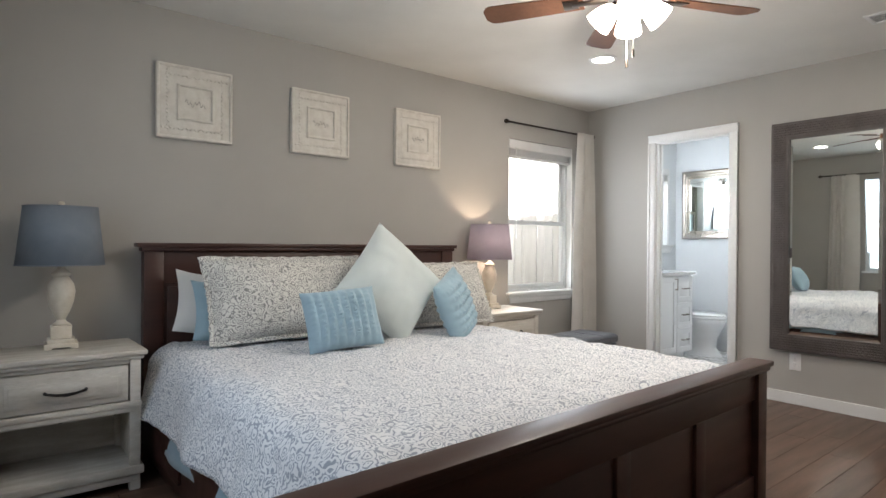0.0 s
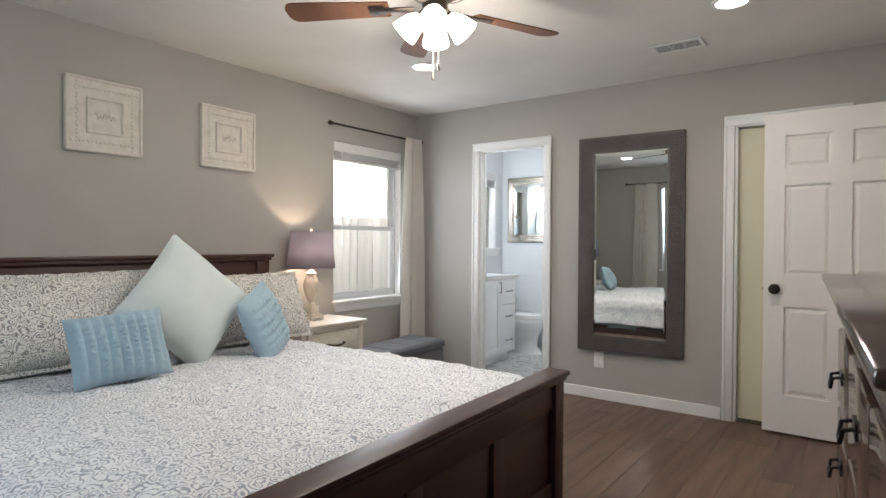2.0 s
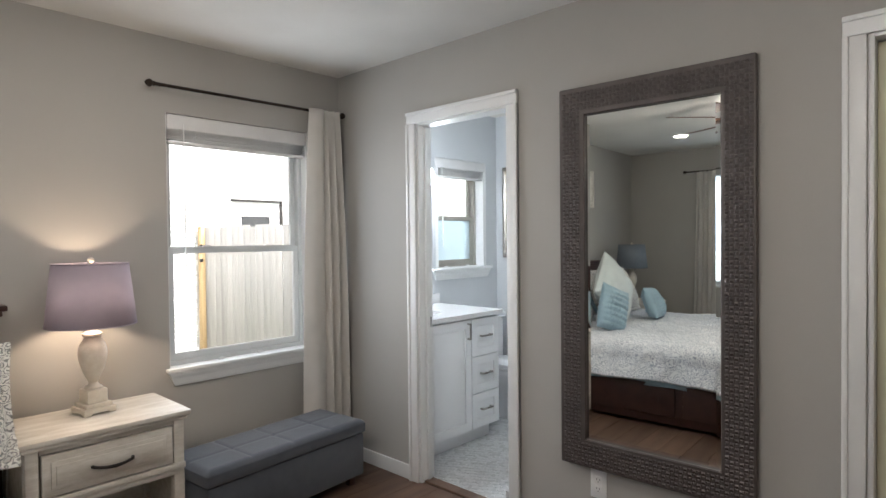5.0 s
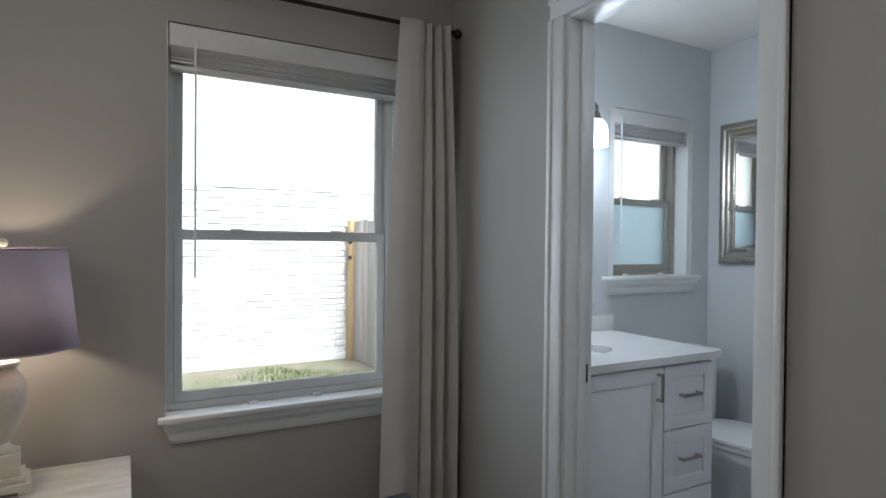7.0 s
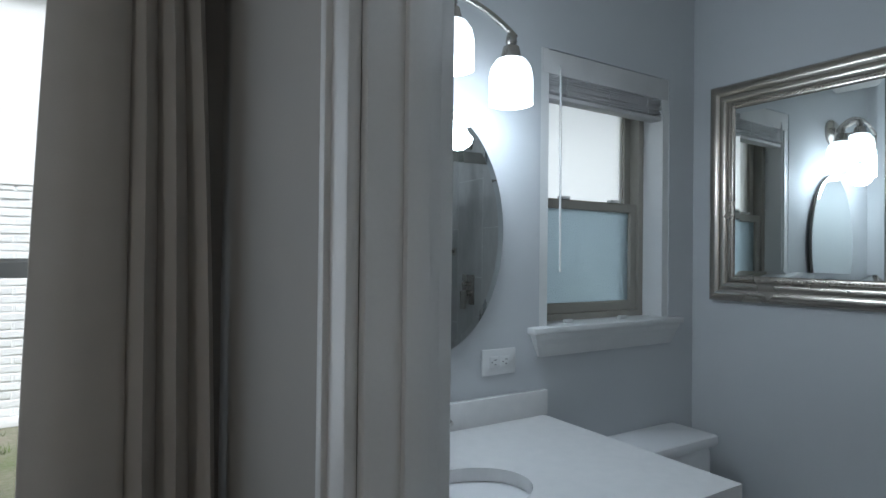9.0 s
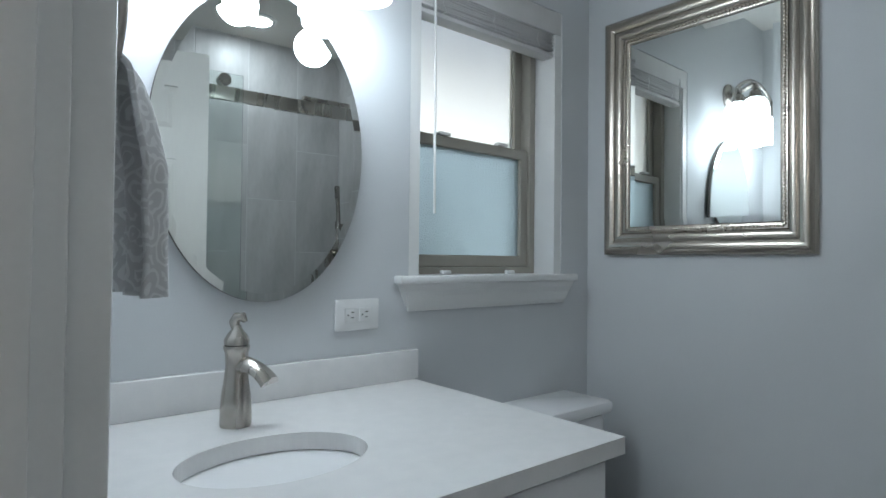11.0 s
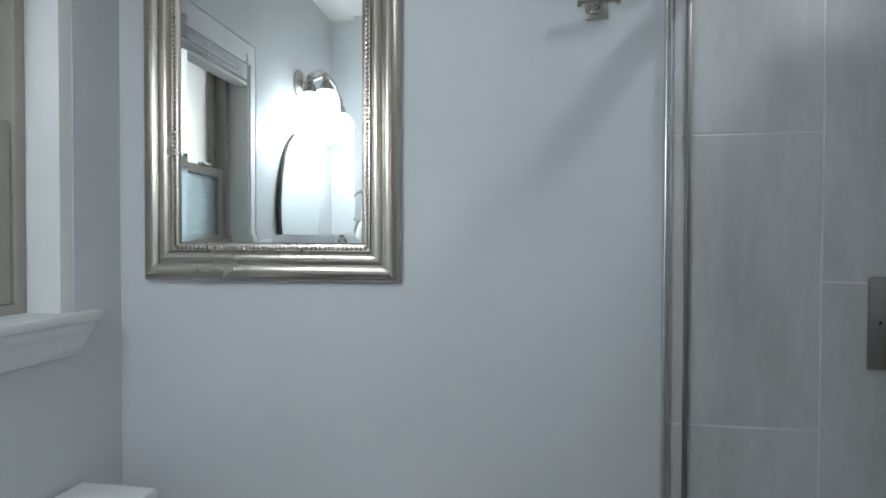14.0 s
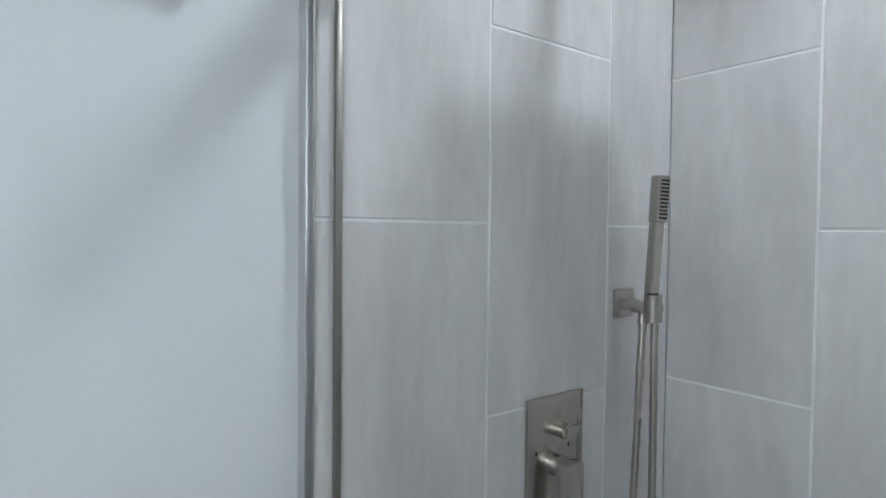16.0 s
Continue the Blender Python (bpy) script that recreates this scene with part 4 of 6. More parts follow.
def rod(name, p0, p1, wall, label):
    r = thing(name, label=label, category="curtain rod")
    part("pole", tube(new_bm(), [p0, p1], 0.0085, 12), M_BRONZE, r)
    d = (Vector(p1) - Vector(p0)).normalized()
    for p, s in ((p0, -1), (p1, 1)):
        m = Matrix.Translation(Vector(p)) @ (s * d).to_track_quat("Z", "Y").to_matrix().to_4x4()
        part("finial", lathe(new_bm(), [(0.0085, 0), (0.013, 0.002), (0.009, 0.008), (0.019, 0.018), (0.020, 0.026), (0.012, 0.040), (0, 0.048)], 16, m), M_BRONZE, r)
    for f in (0.04, 0.96):
        q = Vector(p0).lerp(Vector(p1), f)
        part("bracket", tube(new_bm(), [q, q + Vector(wall)], 0.006, 8), M_BRONZE, r)
    return r


rod("curtain_rod", (4.172, 3.235, 2.176), (5.295, 3.235, 2.183), (0, 0.063, 0.01), "dark bronze curtain rod above the window")
rod("curtain_rod", (XW + 0.085, 2.58, 2.16), (XW + 0.085, 0.95, 2.16), (-0.083, 0, 0.01), "dark bronze curtain rod above the west window")


def ottoman():
    o = thing("storage_ottoman", pose(4.168, 2.722, 0, 0, 0, 5.2), "slate-grey upholstered storage bench with a tufted lid", "ottoman")
    W, D = 0.97, 0.39
    boxes("body", o, M_OTTO, (0.008, W - 0.008, 0.008, D - 0.008, 0.055, 0.292), bev=0.012)
    bm = new_bm()

    def f(u, v):
        x, y = u * W, v * D
        e = min(x, W - x, y, D - y)
        z = 0.372 - 0.022 * max(0, 1 - e / 0.035) ** 2
        for c in (0.25, 0.5, 0.75):
            z -= 0.006 * math.exp(-(((u - c) * W) / 0.008) ** 2) * min(1, e / 0.03)
        z -= 0.005 * math.exp(-(((v - 0.5) * D) / 0.008) ** 2) * min(1, e / 0.03)
        return Vector((x, y, z))

    grid(bm, 100, 40, f)
    box(bm, 0.0, W, 0.0, D, 0.296, 0.351, 0.008)
    part("lid", bm, M_OTTO, o)
    for x in (0.05, W - 0.09):
        for y in (0.04, D - 0.08):
            part("foot", box(new_bm(), x, x + 0.04, y, y + 0.04, 0, 0.058, 0.004), M_MAHOG, o, "dark wooden block foot")
    return o


ottoman()


def wall_mirror():
    y0, y1, z0, z1, fw = 0.0, 0.797, 0.0, 1.656, 0.122
    w = thing("wall_mirror", pose(5.312, 0.824, 0.388, 0, 0, 1.6), "tall wall mirror in a taupe embossed frame", "mirror")
    bm = ring(new_bm(), y0, y1, z0, z1, fw, fw, fw, fw, -0.028, 0.0, 0.004)
    bmesh.ops.transform(bm, matrix=pose(0, 0, 0, 0, 0, 90), verts=bm.verts)
    part("frame", bm, M_WEAVE, w, smooth=False)
    bm = new_bm()
    p = 0.0168
    ny, nz = int((y1 - 0.012) / p), int((z1 - 0.012) / p)
    for j in range(ny):
        for k in range(nz):
            a, b = 0.008 + j * p, 0.008 + k * p
            if fw - 0.012 < a + p and a < y1 - fw + 0.012 - p * 0 and fw - 0.012 < b + p and b < z1 - fw + 0.012:
                if a + p > fw - 0.012 and a < y1 - fw + 0.012:
                    continue
            q = 0.0012
            vs = [bm.verts.new((-0.0005, a + dy, b + dz)) for dy, dz in ((q, q), (p - q, q), (p - q, p - q), (q, p - q))]
            if (j + k) % 2:
                t = [bm.verts.new((-0.0042, a + p / 2 + s, b + p / 2)) for s in (-0.005, 0.005)]
                bm.faces.new([vs[0], vs[3], t[0]])
                bm.faces.new([vs[1], vs[2], t[1]])
                bm.faces.new([vs[0], vs[1], t[1], t[0]])
                bm.faces.new([vs[3], vs[2], t[1], t[0]])
            else:
                t = [bm.verts.new((-0.0042, a + p / 2, b + p / 2 + s)) for s in (-0.005, 0.005)]
                bm.faces.new([vs[0], vs[1], t[0]])
                bm.faces.new([vs[3], vs[2], t[1]])
                bm.faces.new([vs[0], vs[3], t[1], t[0]])
                bm.faces.new([vs[1], vs[2], t[1], t[0]])
    part("embossed_face", bm, M_WEAVE, w, "embossed basket-weave face", smooth=False)
    bm = new_bm()
    g, bv = fw - 0.004, 0.024
    o = [bm.verts.new((0.016, y, z)) for y, z in ((g, g), (y1 - g, g), (y1 - g, z1 - g), (g, z1 - g))]
    i = [bm.verts.new((0.0135, y, z)) for y, z in ((g + bv, g + bv), (y1 - g - bv, g + bv), (y1 - g - bv, z1 - g - bv), (g + bv, z1 - g - bv))]
    for k in range(4):
        bm.faces.new([o[k], o[(k + 1) % 4], i[(k + 1) % 4], i[k]])
    bm.faces.new(i)
    part("mirror_plate", bm, M_MIRROR, w, "bevelled mirror plate", smooth=False)
    return w


wall_mirror()


def outlet(name, m, label, horizontal=False, decora=True):
    """Local x across, z up, facing -y."""
    o = thing(name, m @ (pose(0, 0, 0, 0, 90, 0) if horizontal else Matrix()), label, "outlet")
    boxes("plate", o, M_PLASTIC, (-0.038, 0.038, -0.006, 0, -0.062, 0.062), bev=0.003)
    for s in (-1, 1):
        r = boxes("receptacle", o, M_PLASTIC, (-0.0165, 0.0165, -0.0085, -0.005, s * 0.020 - 0.0165, s * 0.020 + 0.0165), bev=0.002)
        boxes("slot", r, M_DARK, (-0.0075, -0.0055, -0.0092, -0.008, s * 0.020, s * 0.020 + 0.008), (0.0055, 0.0075, -0.0092, -0.008, s * 0.020, s * 0.020 + 0.007), (-0.0015, 0.0015, -0.0092, -0.008, s * 0.020 - 0.010, s * 0.020 - 0.006), bev=0)
    return o


outlet("wall_outlet", pose(XE, 1.462, 0.309, 0, 0, -90), "white wall outlet under the mirror")
outlet("wall_outlet", pose(6.13, BY1, 1.069), "white horizontal outlet above the backsplash", True)
sw = thing("light_switch", SOUTH @ pose(4.20, YS, 1.16, 0, 0, 180), "white rocker light switch beside the doorway", "light switch")
boxes("plate", sw, M_PLASTIC, (-0.038, 0.038, -0.006, 0, -0.062, 0.062), bev=0.003)
boxes("rocker", sw, M_PLASTIC, (-0.016, 0.016, -0.010, -0.005, -0.033, 0.033), bev=0.002)
sm = thing("smoke_alarm", SOUTH @ pose(4.80, YS, 2.355, 90, 0, 180), "round white smoke alarm high on the wall", "smoke alarm")
part("base", lathe(new_bm(), [(0, 0), (0.066, 0), (0.068, 0.012), (0, 0.012)], 32), M_PLASTIC, sm)
part("cover", lathe(new_bm(), [(0.060, 0.012), (0.062, 0.020), (0.054, 0.038), (0.03, 0.043), (0, 0.044)], 32), M_PLASTIC, sm)


def dresser():
    d = thing("dresser", SOUTH @ pose(1.45, YS + 0.016, 0), "dark cherry dresser with moulded top and iron pulls", "dresser")
    W, D, T = 1.50, 0.582, 1.14
    bm = new_bm()
    box(bm, 0, W, 0, D, T - 0.016, T, 0.006)
    part("top", bm, M_CHERRY, d, "polished dark top")
    bm = new_bm()
    prof = [(0.0, T - 0.016), (-0.006, T - 0.022), (-0.004, T - 0.034), (-0.016, T - 0.050), (-0.030, T - 0.066), (-0.034, T - 0.09), (-0.028, T - 0.105), (-0.04, T - 0.112)]
    rings = [[bm.verts.new((x, y, z)) for x, y in ((-o * 0 + 0.008 - o, 0.0), (W - 0.008 + o, 0.0), (W - 0.008 + o, D - 0.008 + o), (0.008 - o, D - 0.008 + o))] for o, z in prof]
    for a, b in zip(rings, rings[1:]):
        for k in range(4):
            bm.faces.new([a[k], a[(k + 1) % 4], b[(k + 1) % 4], b[k]])
    part("cornice", bm, M_CHERRY, d)
    boxes("case", d, M_CHERRY, (0.05, W - 0.05, 0.0, D - 0.055, 0.09, T - 0.105), bev=0.004)
    boxes("plinth", d, M_CHERRY, (0.035, W - 0.035, 0.0, D - 0.035, 0.0, 0.09), bev=0.006)
    rows = ((0.12, 0.34), (0.36, 0.58), (0.60, 0.79), (0.81, 1.0))
    for z0, z1 in rows:
        for k in range(3):
            x0 = 0.075 + k * 0.447
            f = boxes("drawer", d, M_CHERRY, (x0, x0 + 0.43, D - 0.055, D - 0.038, z0, z1), bev=0.004)
            zc, xc = (z0 + z1) / 2, x0 + 0.215
            boxes("pull_plate", f, M_BLACKIRON, (xc - 0.035, xc + 0.035, D - 0.039, D - 0.034, zc - 0.012, zc + 0.018), bev=0.002)
            part("bail_pull", tube(new_bm(), [(xc - 0.03, D - 0.034, zc + 0.008), (xc - 0.03, D - 0.018, zc + 0.004), (xc - 0.02, D - 0.014, zc - 0.02), (xc + 0.02, D - 0.014, zc - 0.02), (xc + 0.03, D - 0.018, zc + 0.004), (xc + 0.03, D - 0.034, zc + 0.008)], 0.004, 8), M_BLACKIRON, f)
    return d


dresser()


def ceiling_fan():
    f = thing("ceiling_fan", pose(2.96, 1.295, 0.073), "five-blade ceiling fan with walnut blades and lit opal shades", "ceiling fan")
    HC = H - 0.073
    part("canopy", lathe(new_bm(), [(0, HC), (0.080, HC), (0.080, HC - 0.012), (0.062, HC - 0.028), (0.04, HC - 0.036)], 32), M_BRONZE, f)
    part("motor_housing", lathe(new_bm(), [(0.04, 2.310), (0.07, 2.308), (0.105, 2.298), (0.118, 2.275), (0.118, 2.235), (0.095, 2.215), (0.06, 2.205), (0.055, 2.17), (0.062, 2.15), (0.05, 2.125), (0, 2.12)], 40), M_BRONZE, f)
    for k in range(5):
        a = radians(-24 + 72 * k)
        m = Matrix.Rotation(a, 4, "Z") @ Matrix.Translation((0, 0, 2.172)) @ Matrix.Rotation(radians(11), 4, "X")
        bm = new_bm()
        n = 26
        top, bot = [], []
        for i in range(n + 1):
            u = i / n
            x = 0.20 + 0.465 * u
            hw = 0.052 + 0.020 * u
            if u > 0.86:
                hw *= math.sqrt(max(0.0, 1 - ((u - 0.86) / 0.14) ** 2.6)) * 0.55 + 0.45
            top.append((x, hw))
        for zz, store in ((0.003, []), (-0.003, [])):
            ring = [m @ Vector((x, h_, zz)) for x, h_ in top] + [m @ Vector((x, -h_, zz)) for x, h_ in reversed(top)]
            bot.append([bm.verts.new(p) for p in ring])
        bm.faces.new(bot[0])
        bm.faces.new(bot[1][::-1])
        c = len(bot[0])
        for i in range(c):
            bm.faces.new([bot[0][i], bot[0][(i + 1) % c], bot[1][(i + 1) % c], bot[1][i]])
        bl = part("blade", bm, M_BLADE, f, smooth=False)
        bm = new_bm()
        box(bm, 0.09, 0.25, -0.018, 0.018, -0.010, -0.004, 0.002)
        box(bm, 0.22, 0.29, -0.034, 0.034, -0.009, -0.004, 0.002)
        bmesh.ops.transform(bm, matrix=m, verts=bm.verts)
        part("blade_iron", bm, M_BRONZE, bl)
    for k in range(4):
        a = radians(35 + 90 * k)
        m = Matrix.Rotation(a, 4, "Z") @ Matrix.Translation((0.056, 0, 2.140)) @ Matrix.Rotation(radians(136), 4, "Y") @ Matrix.Diagonal((0.98, 0.98, 0.98, 1))
        arm = part("light_arm", tube(new_bm(), [m @ Vector((0, 0, -0.03)), m @ Vector((0, 0, 0.02))], 0.018, 12), M_BRONZE, f)
        part("shade", lathe(new_bm(), [(0.020, 0.012), (0.030, 0.022), (0.046, 0.05), (0.056, 0.085), (0.062, 0.118), (0.058, 0.118), (0.045, 0.07), (0.02, 0.03), (0, 0.03)], 28, m), M_SHADEGLOW, f, "lit opal glass bell shade")
    for dx, dy, z in ((0.028, 0.03, 1.868), (-0.012, -0.03, 1.89)):
        c = part("pull_chain", tube(new_bm(), [(dx, dy, 2.125), (dx, dy, z + 0.03)], 0.0016, 6), M_NICKEL, f)
        part("chain_fob", tube(new_bm(), [(dx, dy, z + 0.035), (dx, dy, z)], 0.0055, 10), M_BRONZE, c)
    return f


ceiling_fan()
lamp("fan_bulbs", "POINT", 7.6, SOFT, pose(2.96, 1.295, 2.025), 0.11)


def downlight(name, x, y, energy, colour):
    d = thing(name, pose(x, y, H), "round white recessed downlight, lit", "downlight", group="recessed ceiling lights")
    part("trim_ring", lathe(new_bm(), [(0.072, -0.001), (0.095, -0.001), (0.096, -0.006), (0.074, -0.009), (0.072, -0.001)], 40), M_PLASTIC, d)
    part("lens", lathe(new_bm(), [(0, -0.004), (0.073, -0.004), (0.073, -0.0015)], 40), M_CAN, d)
    lamp("downlight_glow", "AREA", energy, colour, look((x, y, H - 0.012), (x, y + 0.001, 0)), 0.13)
    return d


for x, y in ((4.105, 2.255), (4.15, 0.33), (1.42, 2.33), (1.42, 0.38)):
    downlight("downlight", x, y, 1.7 if x > 3 else 0.15, SOFT)
downlight("downlight", 6.44, 1.58, 2.3, COOL)

v = thing("ceiling_vent", pose(4.585, 0.57, H), "white louvred ceiling air vent", "vent")
boxes("frame", v, M_PLASTIC, (0, 0.175, 0, 0.022, -0.010, -0.001), (0, 0.175, 0.273, 0.295, -0.010, -0.001), (0, 0.022, 0.022, 0.273, -0.010, -0.001), (0.153, 0.175, 0.022, 0.273, -0.010, -0.001), bev=0.003)
# black sheet added for the shade seen between the slats
boxes("backing", v, M_DARK, (0.022, 0.153, 0.022, 0.273, -0.003, -0.0015), bev=0)
for k in range(7):
    bm = new_bm()
    box(bm, -0.0026, 0.0026, 0.022, 0.273, -0.0006, 0.0006)
    bmesh.ops.transform(bm, matrix=pose(0.033 + k * 0.018, 0, -0.0075, 0, 0, 0), verts=bm.verts)
    part("slat", bm, M_PLASTIC, v, smooth=False)
for y0 in (0.104, 0.186):
    boxes("divider", v, M_PLASTIC, (0.022, 0.153, y0, y0 + 0.006, -0.0125, -0.003), bev=0)

# ---- hallway ----
ch = thing("hall_light", pose(6.26, -0.95, 0), "semi-flush metal ring hallway light, lit", "ceiling light")
part("stem", tube(new_bm(), [(0, 0, H), (0, 0, 2.12)], 0.008, 10), M_NICKEL, ch)
for z, r in ((2.30, 0.17), (2.19, 0.20)):
    part("ring", tube(new_bm(), [(r * math.cos(2 * math.pi * k / 40), r * math.sin(2 * math.pi * k / 40), z) for k in range(41)], 0.007, 8, False), M_NICKEL, ch)
for k in range(4):
    a = k * math.pi / 2 + 0.4
    part("strut", tube(new_bm(), [(0.20 * math.cos(a), 0.20 * math.sin(a), 2.19), (0.17 * math.cos(a), 0.17 * math.sin(a), 2.30), (0, 0, 2.32)], 0.005, 6), M_NICKEL, ch)
    part("bulb", lathe(new_bm(), [(0, 2.19), (0.02, 2.20), (0.028, 2.225), (0.02, 2.25), (0.012, 2.27), (0, 2.27)], 16, Matrix.Translation((0.085 * math.cos(a), 0.085 * math.sin(a), 0))), M_SHADEGLOW, ch, "lit frosted bulb")
lamp("hall_bulbs", "POINT", 15, SOFT, pose(6.26, -0.95, 2.08), 0.08)
for z0, z1 in ((2.02, 2.34), (0.30, 0.88)):
    g = thing("hall_vent", pose(8.8, -1.80, 0), "beige louvred wall return vent", "vent")
    boxes("frame", g, M_HALL, (-0.014, 0, 0, 0.025, z0, z1), (-0.014, 0, 0.275, 0.30, z0, z1), (-0.014, 0, 0.025, 0.275, z0, z0 + 0.025), (-0.014, 0, 0.025, 0.275, z1 - 0.025, z1), bev=0.002)
    n = int((z1 - z0 - 0.06) / 0.028)
    for k in range(n):
        boxes("slat", g, M_HALL, (-0.010, -0.001, 0.025, 0.275, z0 + 0.03 + k * 0.028, z0 + 0.046 + k * 0.028), bev=0)
pf = thing("hall_picture", pose(10.2, -1.42, 1.45), "small brown framed picture on the far hall wall", "picture")
boxes("frame", pf, M_MAHOG, (-0.03, 0, 0, 0.03, 0, 0.34), (-0.03, 0, 0.25, 0.28, 0, 0.34), (-0.03, 0, 0.03, 0.25, 0, 0.03), (-0.03, 0, 0.03, 0.25, 0.31, 0.34))
boxes("picture_sheet", pf, M_CHERRY, (-0.012, 0, 0.03, 0.25, 0.03, 0.31), bev=0)
hc = thing("hall_cabinet", pose(9.75, -1.62, 0), "low white cabinet at the end of the hall", "cabinet")
boxes("body", hc, M_TRIM, (0.01, 0.42, 0, 0.6, 0, 0.87))
boxes("top", hc, M_TRIM, (-0.01, 0.43, -0.01, 0.61, 0.87, 0.90))

# ---- bathroom things ----


def vanity():
    v = thing("vanity_cabinet", label="white shaker bathroom vanity with a door and three drawers", category="cabinet")
    x0, x1, yf, yb, top = 5.438, 6.270, 2.745, BY1 - 0.002, 0.863
    boxes("body", v, M_CABINET, (x0, x1, yf, yb, 0.12, top), bev=0.002)
    boxes("toe_kick", v, M_CABINET, (x0, x1 - 0.02, yf + 0.06, yb, 0.0, 0.12), bev=0.002)

    def front(nm, a, b, z0, z1, fr):
        bm = new_bm()
        box(bm, a, b, yf - 0.012, yf - 0.001, z0, z1, 0.001)
        pn = part(nm, bm, M_CABINET, v)
        part("shaker_frame", ring(new_bm(), a, b, z0, z1, fr, fr, fr, fr, yf - 0.020, yf - 0.0119, 0.0012), M_CABINET, pn, smooth=False)
        return pn

    door = front("door", x0 + 0.006, 5.970, 0.115, 0.853, 0.058)
    pull(door, (5.935, yf - 0.020, 0.778), True)
    for z0, z1 in ((0.601, 0.853), (0.350, 0.595), (0.115, 0.344)):
        d = front("drawer", 5.976, x1 - 0.006, z0, z1, 0.052)
        pull(d, ((5.976 + x1 - 0.006) / 2, yf - 0.014, (z0 + z1) / 2 + 0.005), False)
    return v


def pull(parent, c, upright):
    bm = new_bm()
    x, y, z = c
    h = 0.055
    if upright:
        box(bm, x - 0.006, x + 0.006, y - 0.030, y - 0.020, z - h, z + h, 0.002)
        for s in (-1, 1):
            box(bm, x - 0.006, x + 0.006, y - 0.021, y, z + s * (h - 0.006) - 0.006, z + s * (h - 0.006) + 0.006, 0.001)
    else:
        box(bm, x - h, x + h, y - 0.030, y - 0.020, z - 0.006, z + 0.006, 0.002)
        for s in (-1, 1):
            box(bm, x + s * (h - 0.006) - 0.006, x + s * (h - 0.006) + 0.006, y - 0.021, y, z - 0.006, z + 0.006, 0.001)
    return part("handle", bm, M_NICKEL, parent, "brushed nickel bar handle")


vanity()

SX, SY, SA, SB = 5.768, 2.985, 0.151, 0.112


def counter():
    """Quartz slab with an oval cut-out, its backsplash, and the sink bowl below."""
    c = thing("countertop", label="white quartz vanity top with a low backsplash", category="countertop")
    x0, x1, y0, y1, z0, z1 = 5.438, 6.295, 2.706, BY1 - 0.002, 0.865, 0.895
    n = 64
    bm = new_bm()
    ring = {}
    for z in (z0, z1):
        inner, outer = [], []
        for k in range(n):
            a = 2 * math.pi * k / n
            ca, sa = math.cos(a), math.sin(a)
            inner.append(bm.verts.new((SX + SA * ca, SY + SB * sa, z)))
            t = min(((x1 - SX) if ca > 0 else (x0 - SX)) / ca if abs(ca) > 1e-6 else 9, ((y1 - SY) if sa > 0 else (y0 - SY)) / sa if abs(sa) > 1e-6 else 9)
            outer.append([SX + t * ca, SY + t * sa])
        for cx, cy in ((x0, y0), (x1, y0), (x1, y1), (x0, y1)):
            k = min(range(n), key=lambda i: (outer[i][0] - cx) ** 2 + (outer[i][1] - cy) ** 2)
            outer[k] = [cx, cy]
        ring[z] = (inner, [bm.verts.new((*p, z)) for p in outer])
    for k in range(n):
        j = (k + 1) % n
        for z in (z0, z1):
            i, o = ring[z]
            bm.faces.new([i[k], i[j], o[j], o[k]])
        for s in (0, 1):
            bm.faces.new([ring[z0][s][k], ring[z0][s][j], ring[z1][s][j], ring[z1][s][k]])
    part("slab", bm, M_QUARTZ, c, smooth=False)
    boxes("backsplash", c, M_QUARTZ, (x0, 6.307, y1 - 0.02, y1, z1, z1 + 0.076), bev=0.002)
    s = thing("sink", label="white oval undermount porcelain basin", category="sink")
    bm = new_bm()
    prof = [(1.04, 0.0), (1.0, -0.003), (0.97, -0.03), (0.88, -0.08), (0.66, -0.125), (0.35, -0.145), (0.12, -0.15)]
    rows = [[bm.verts.new((SX + SA * r * math.cos(2 * math.pi * k / 48), SY + SB * r * math.sin(2 * math.pi * k / 48), 0.864 + z)) for k in range(48)] for r, z in prof]
    for a, b in zip(rows, rows[1:]):
        for k in range(48):
            bm.faces.new([a[k], a[(k + 1) % 48], b[(k + 1) % 48], b[k]])
    bm.faces.new(rows[-1])
    part("bowl", bm, M_PORCELAIN, s)
    part("drain", lathe(new_bm(), [(0, 0.004), (0.018, 0.004), (0.022, 0.001), (0.022, -0.004)], 24, Matrix.Translation((SX, SY, 0.716))), M_NICKEL, s)


counter()


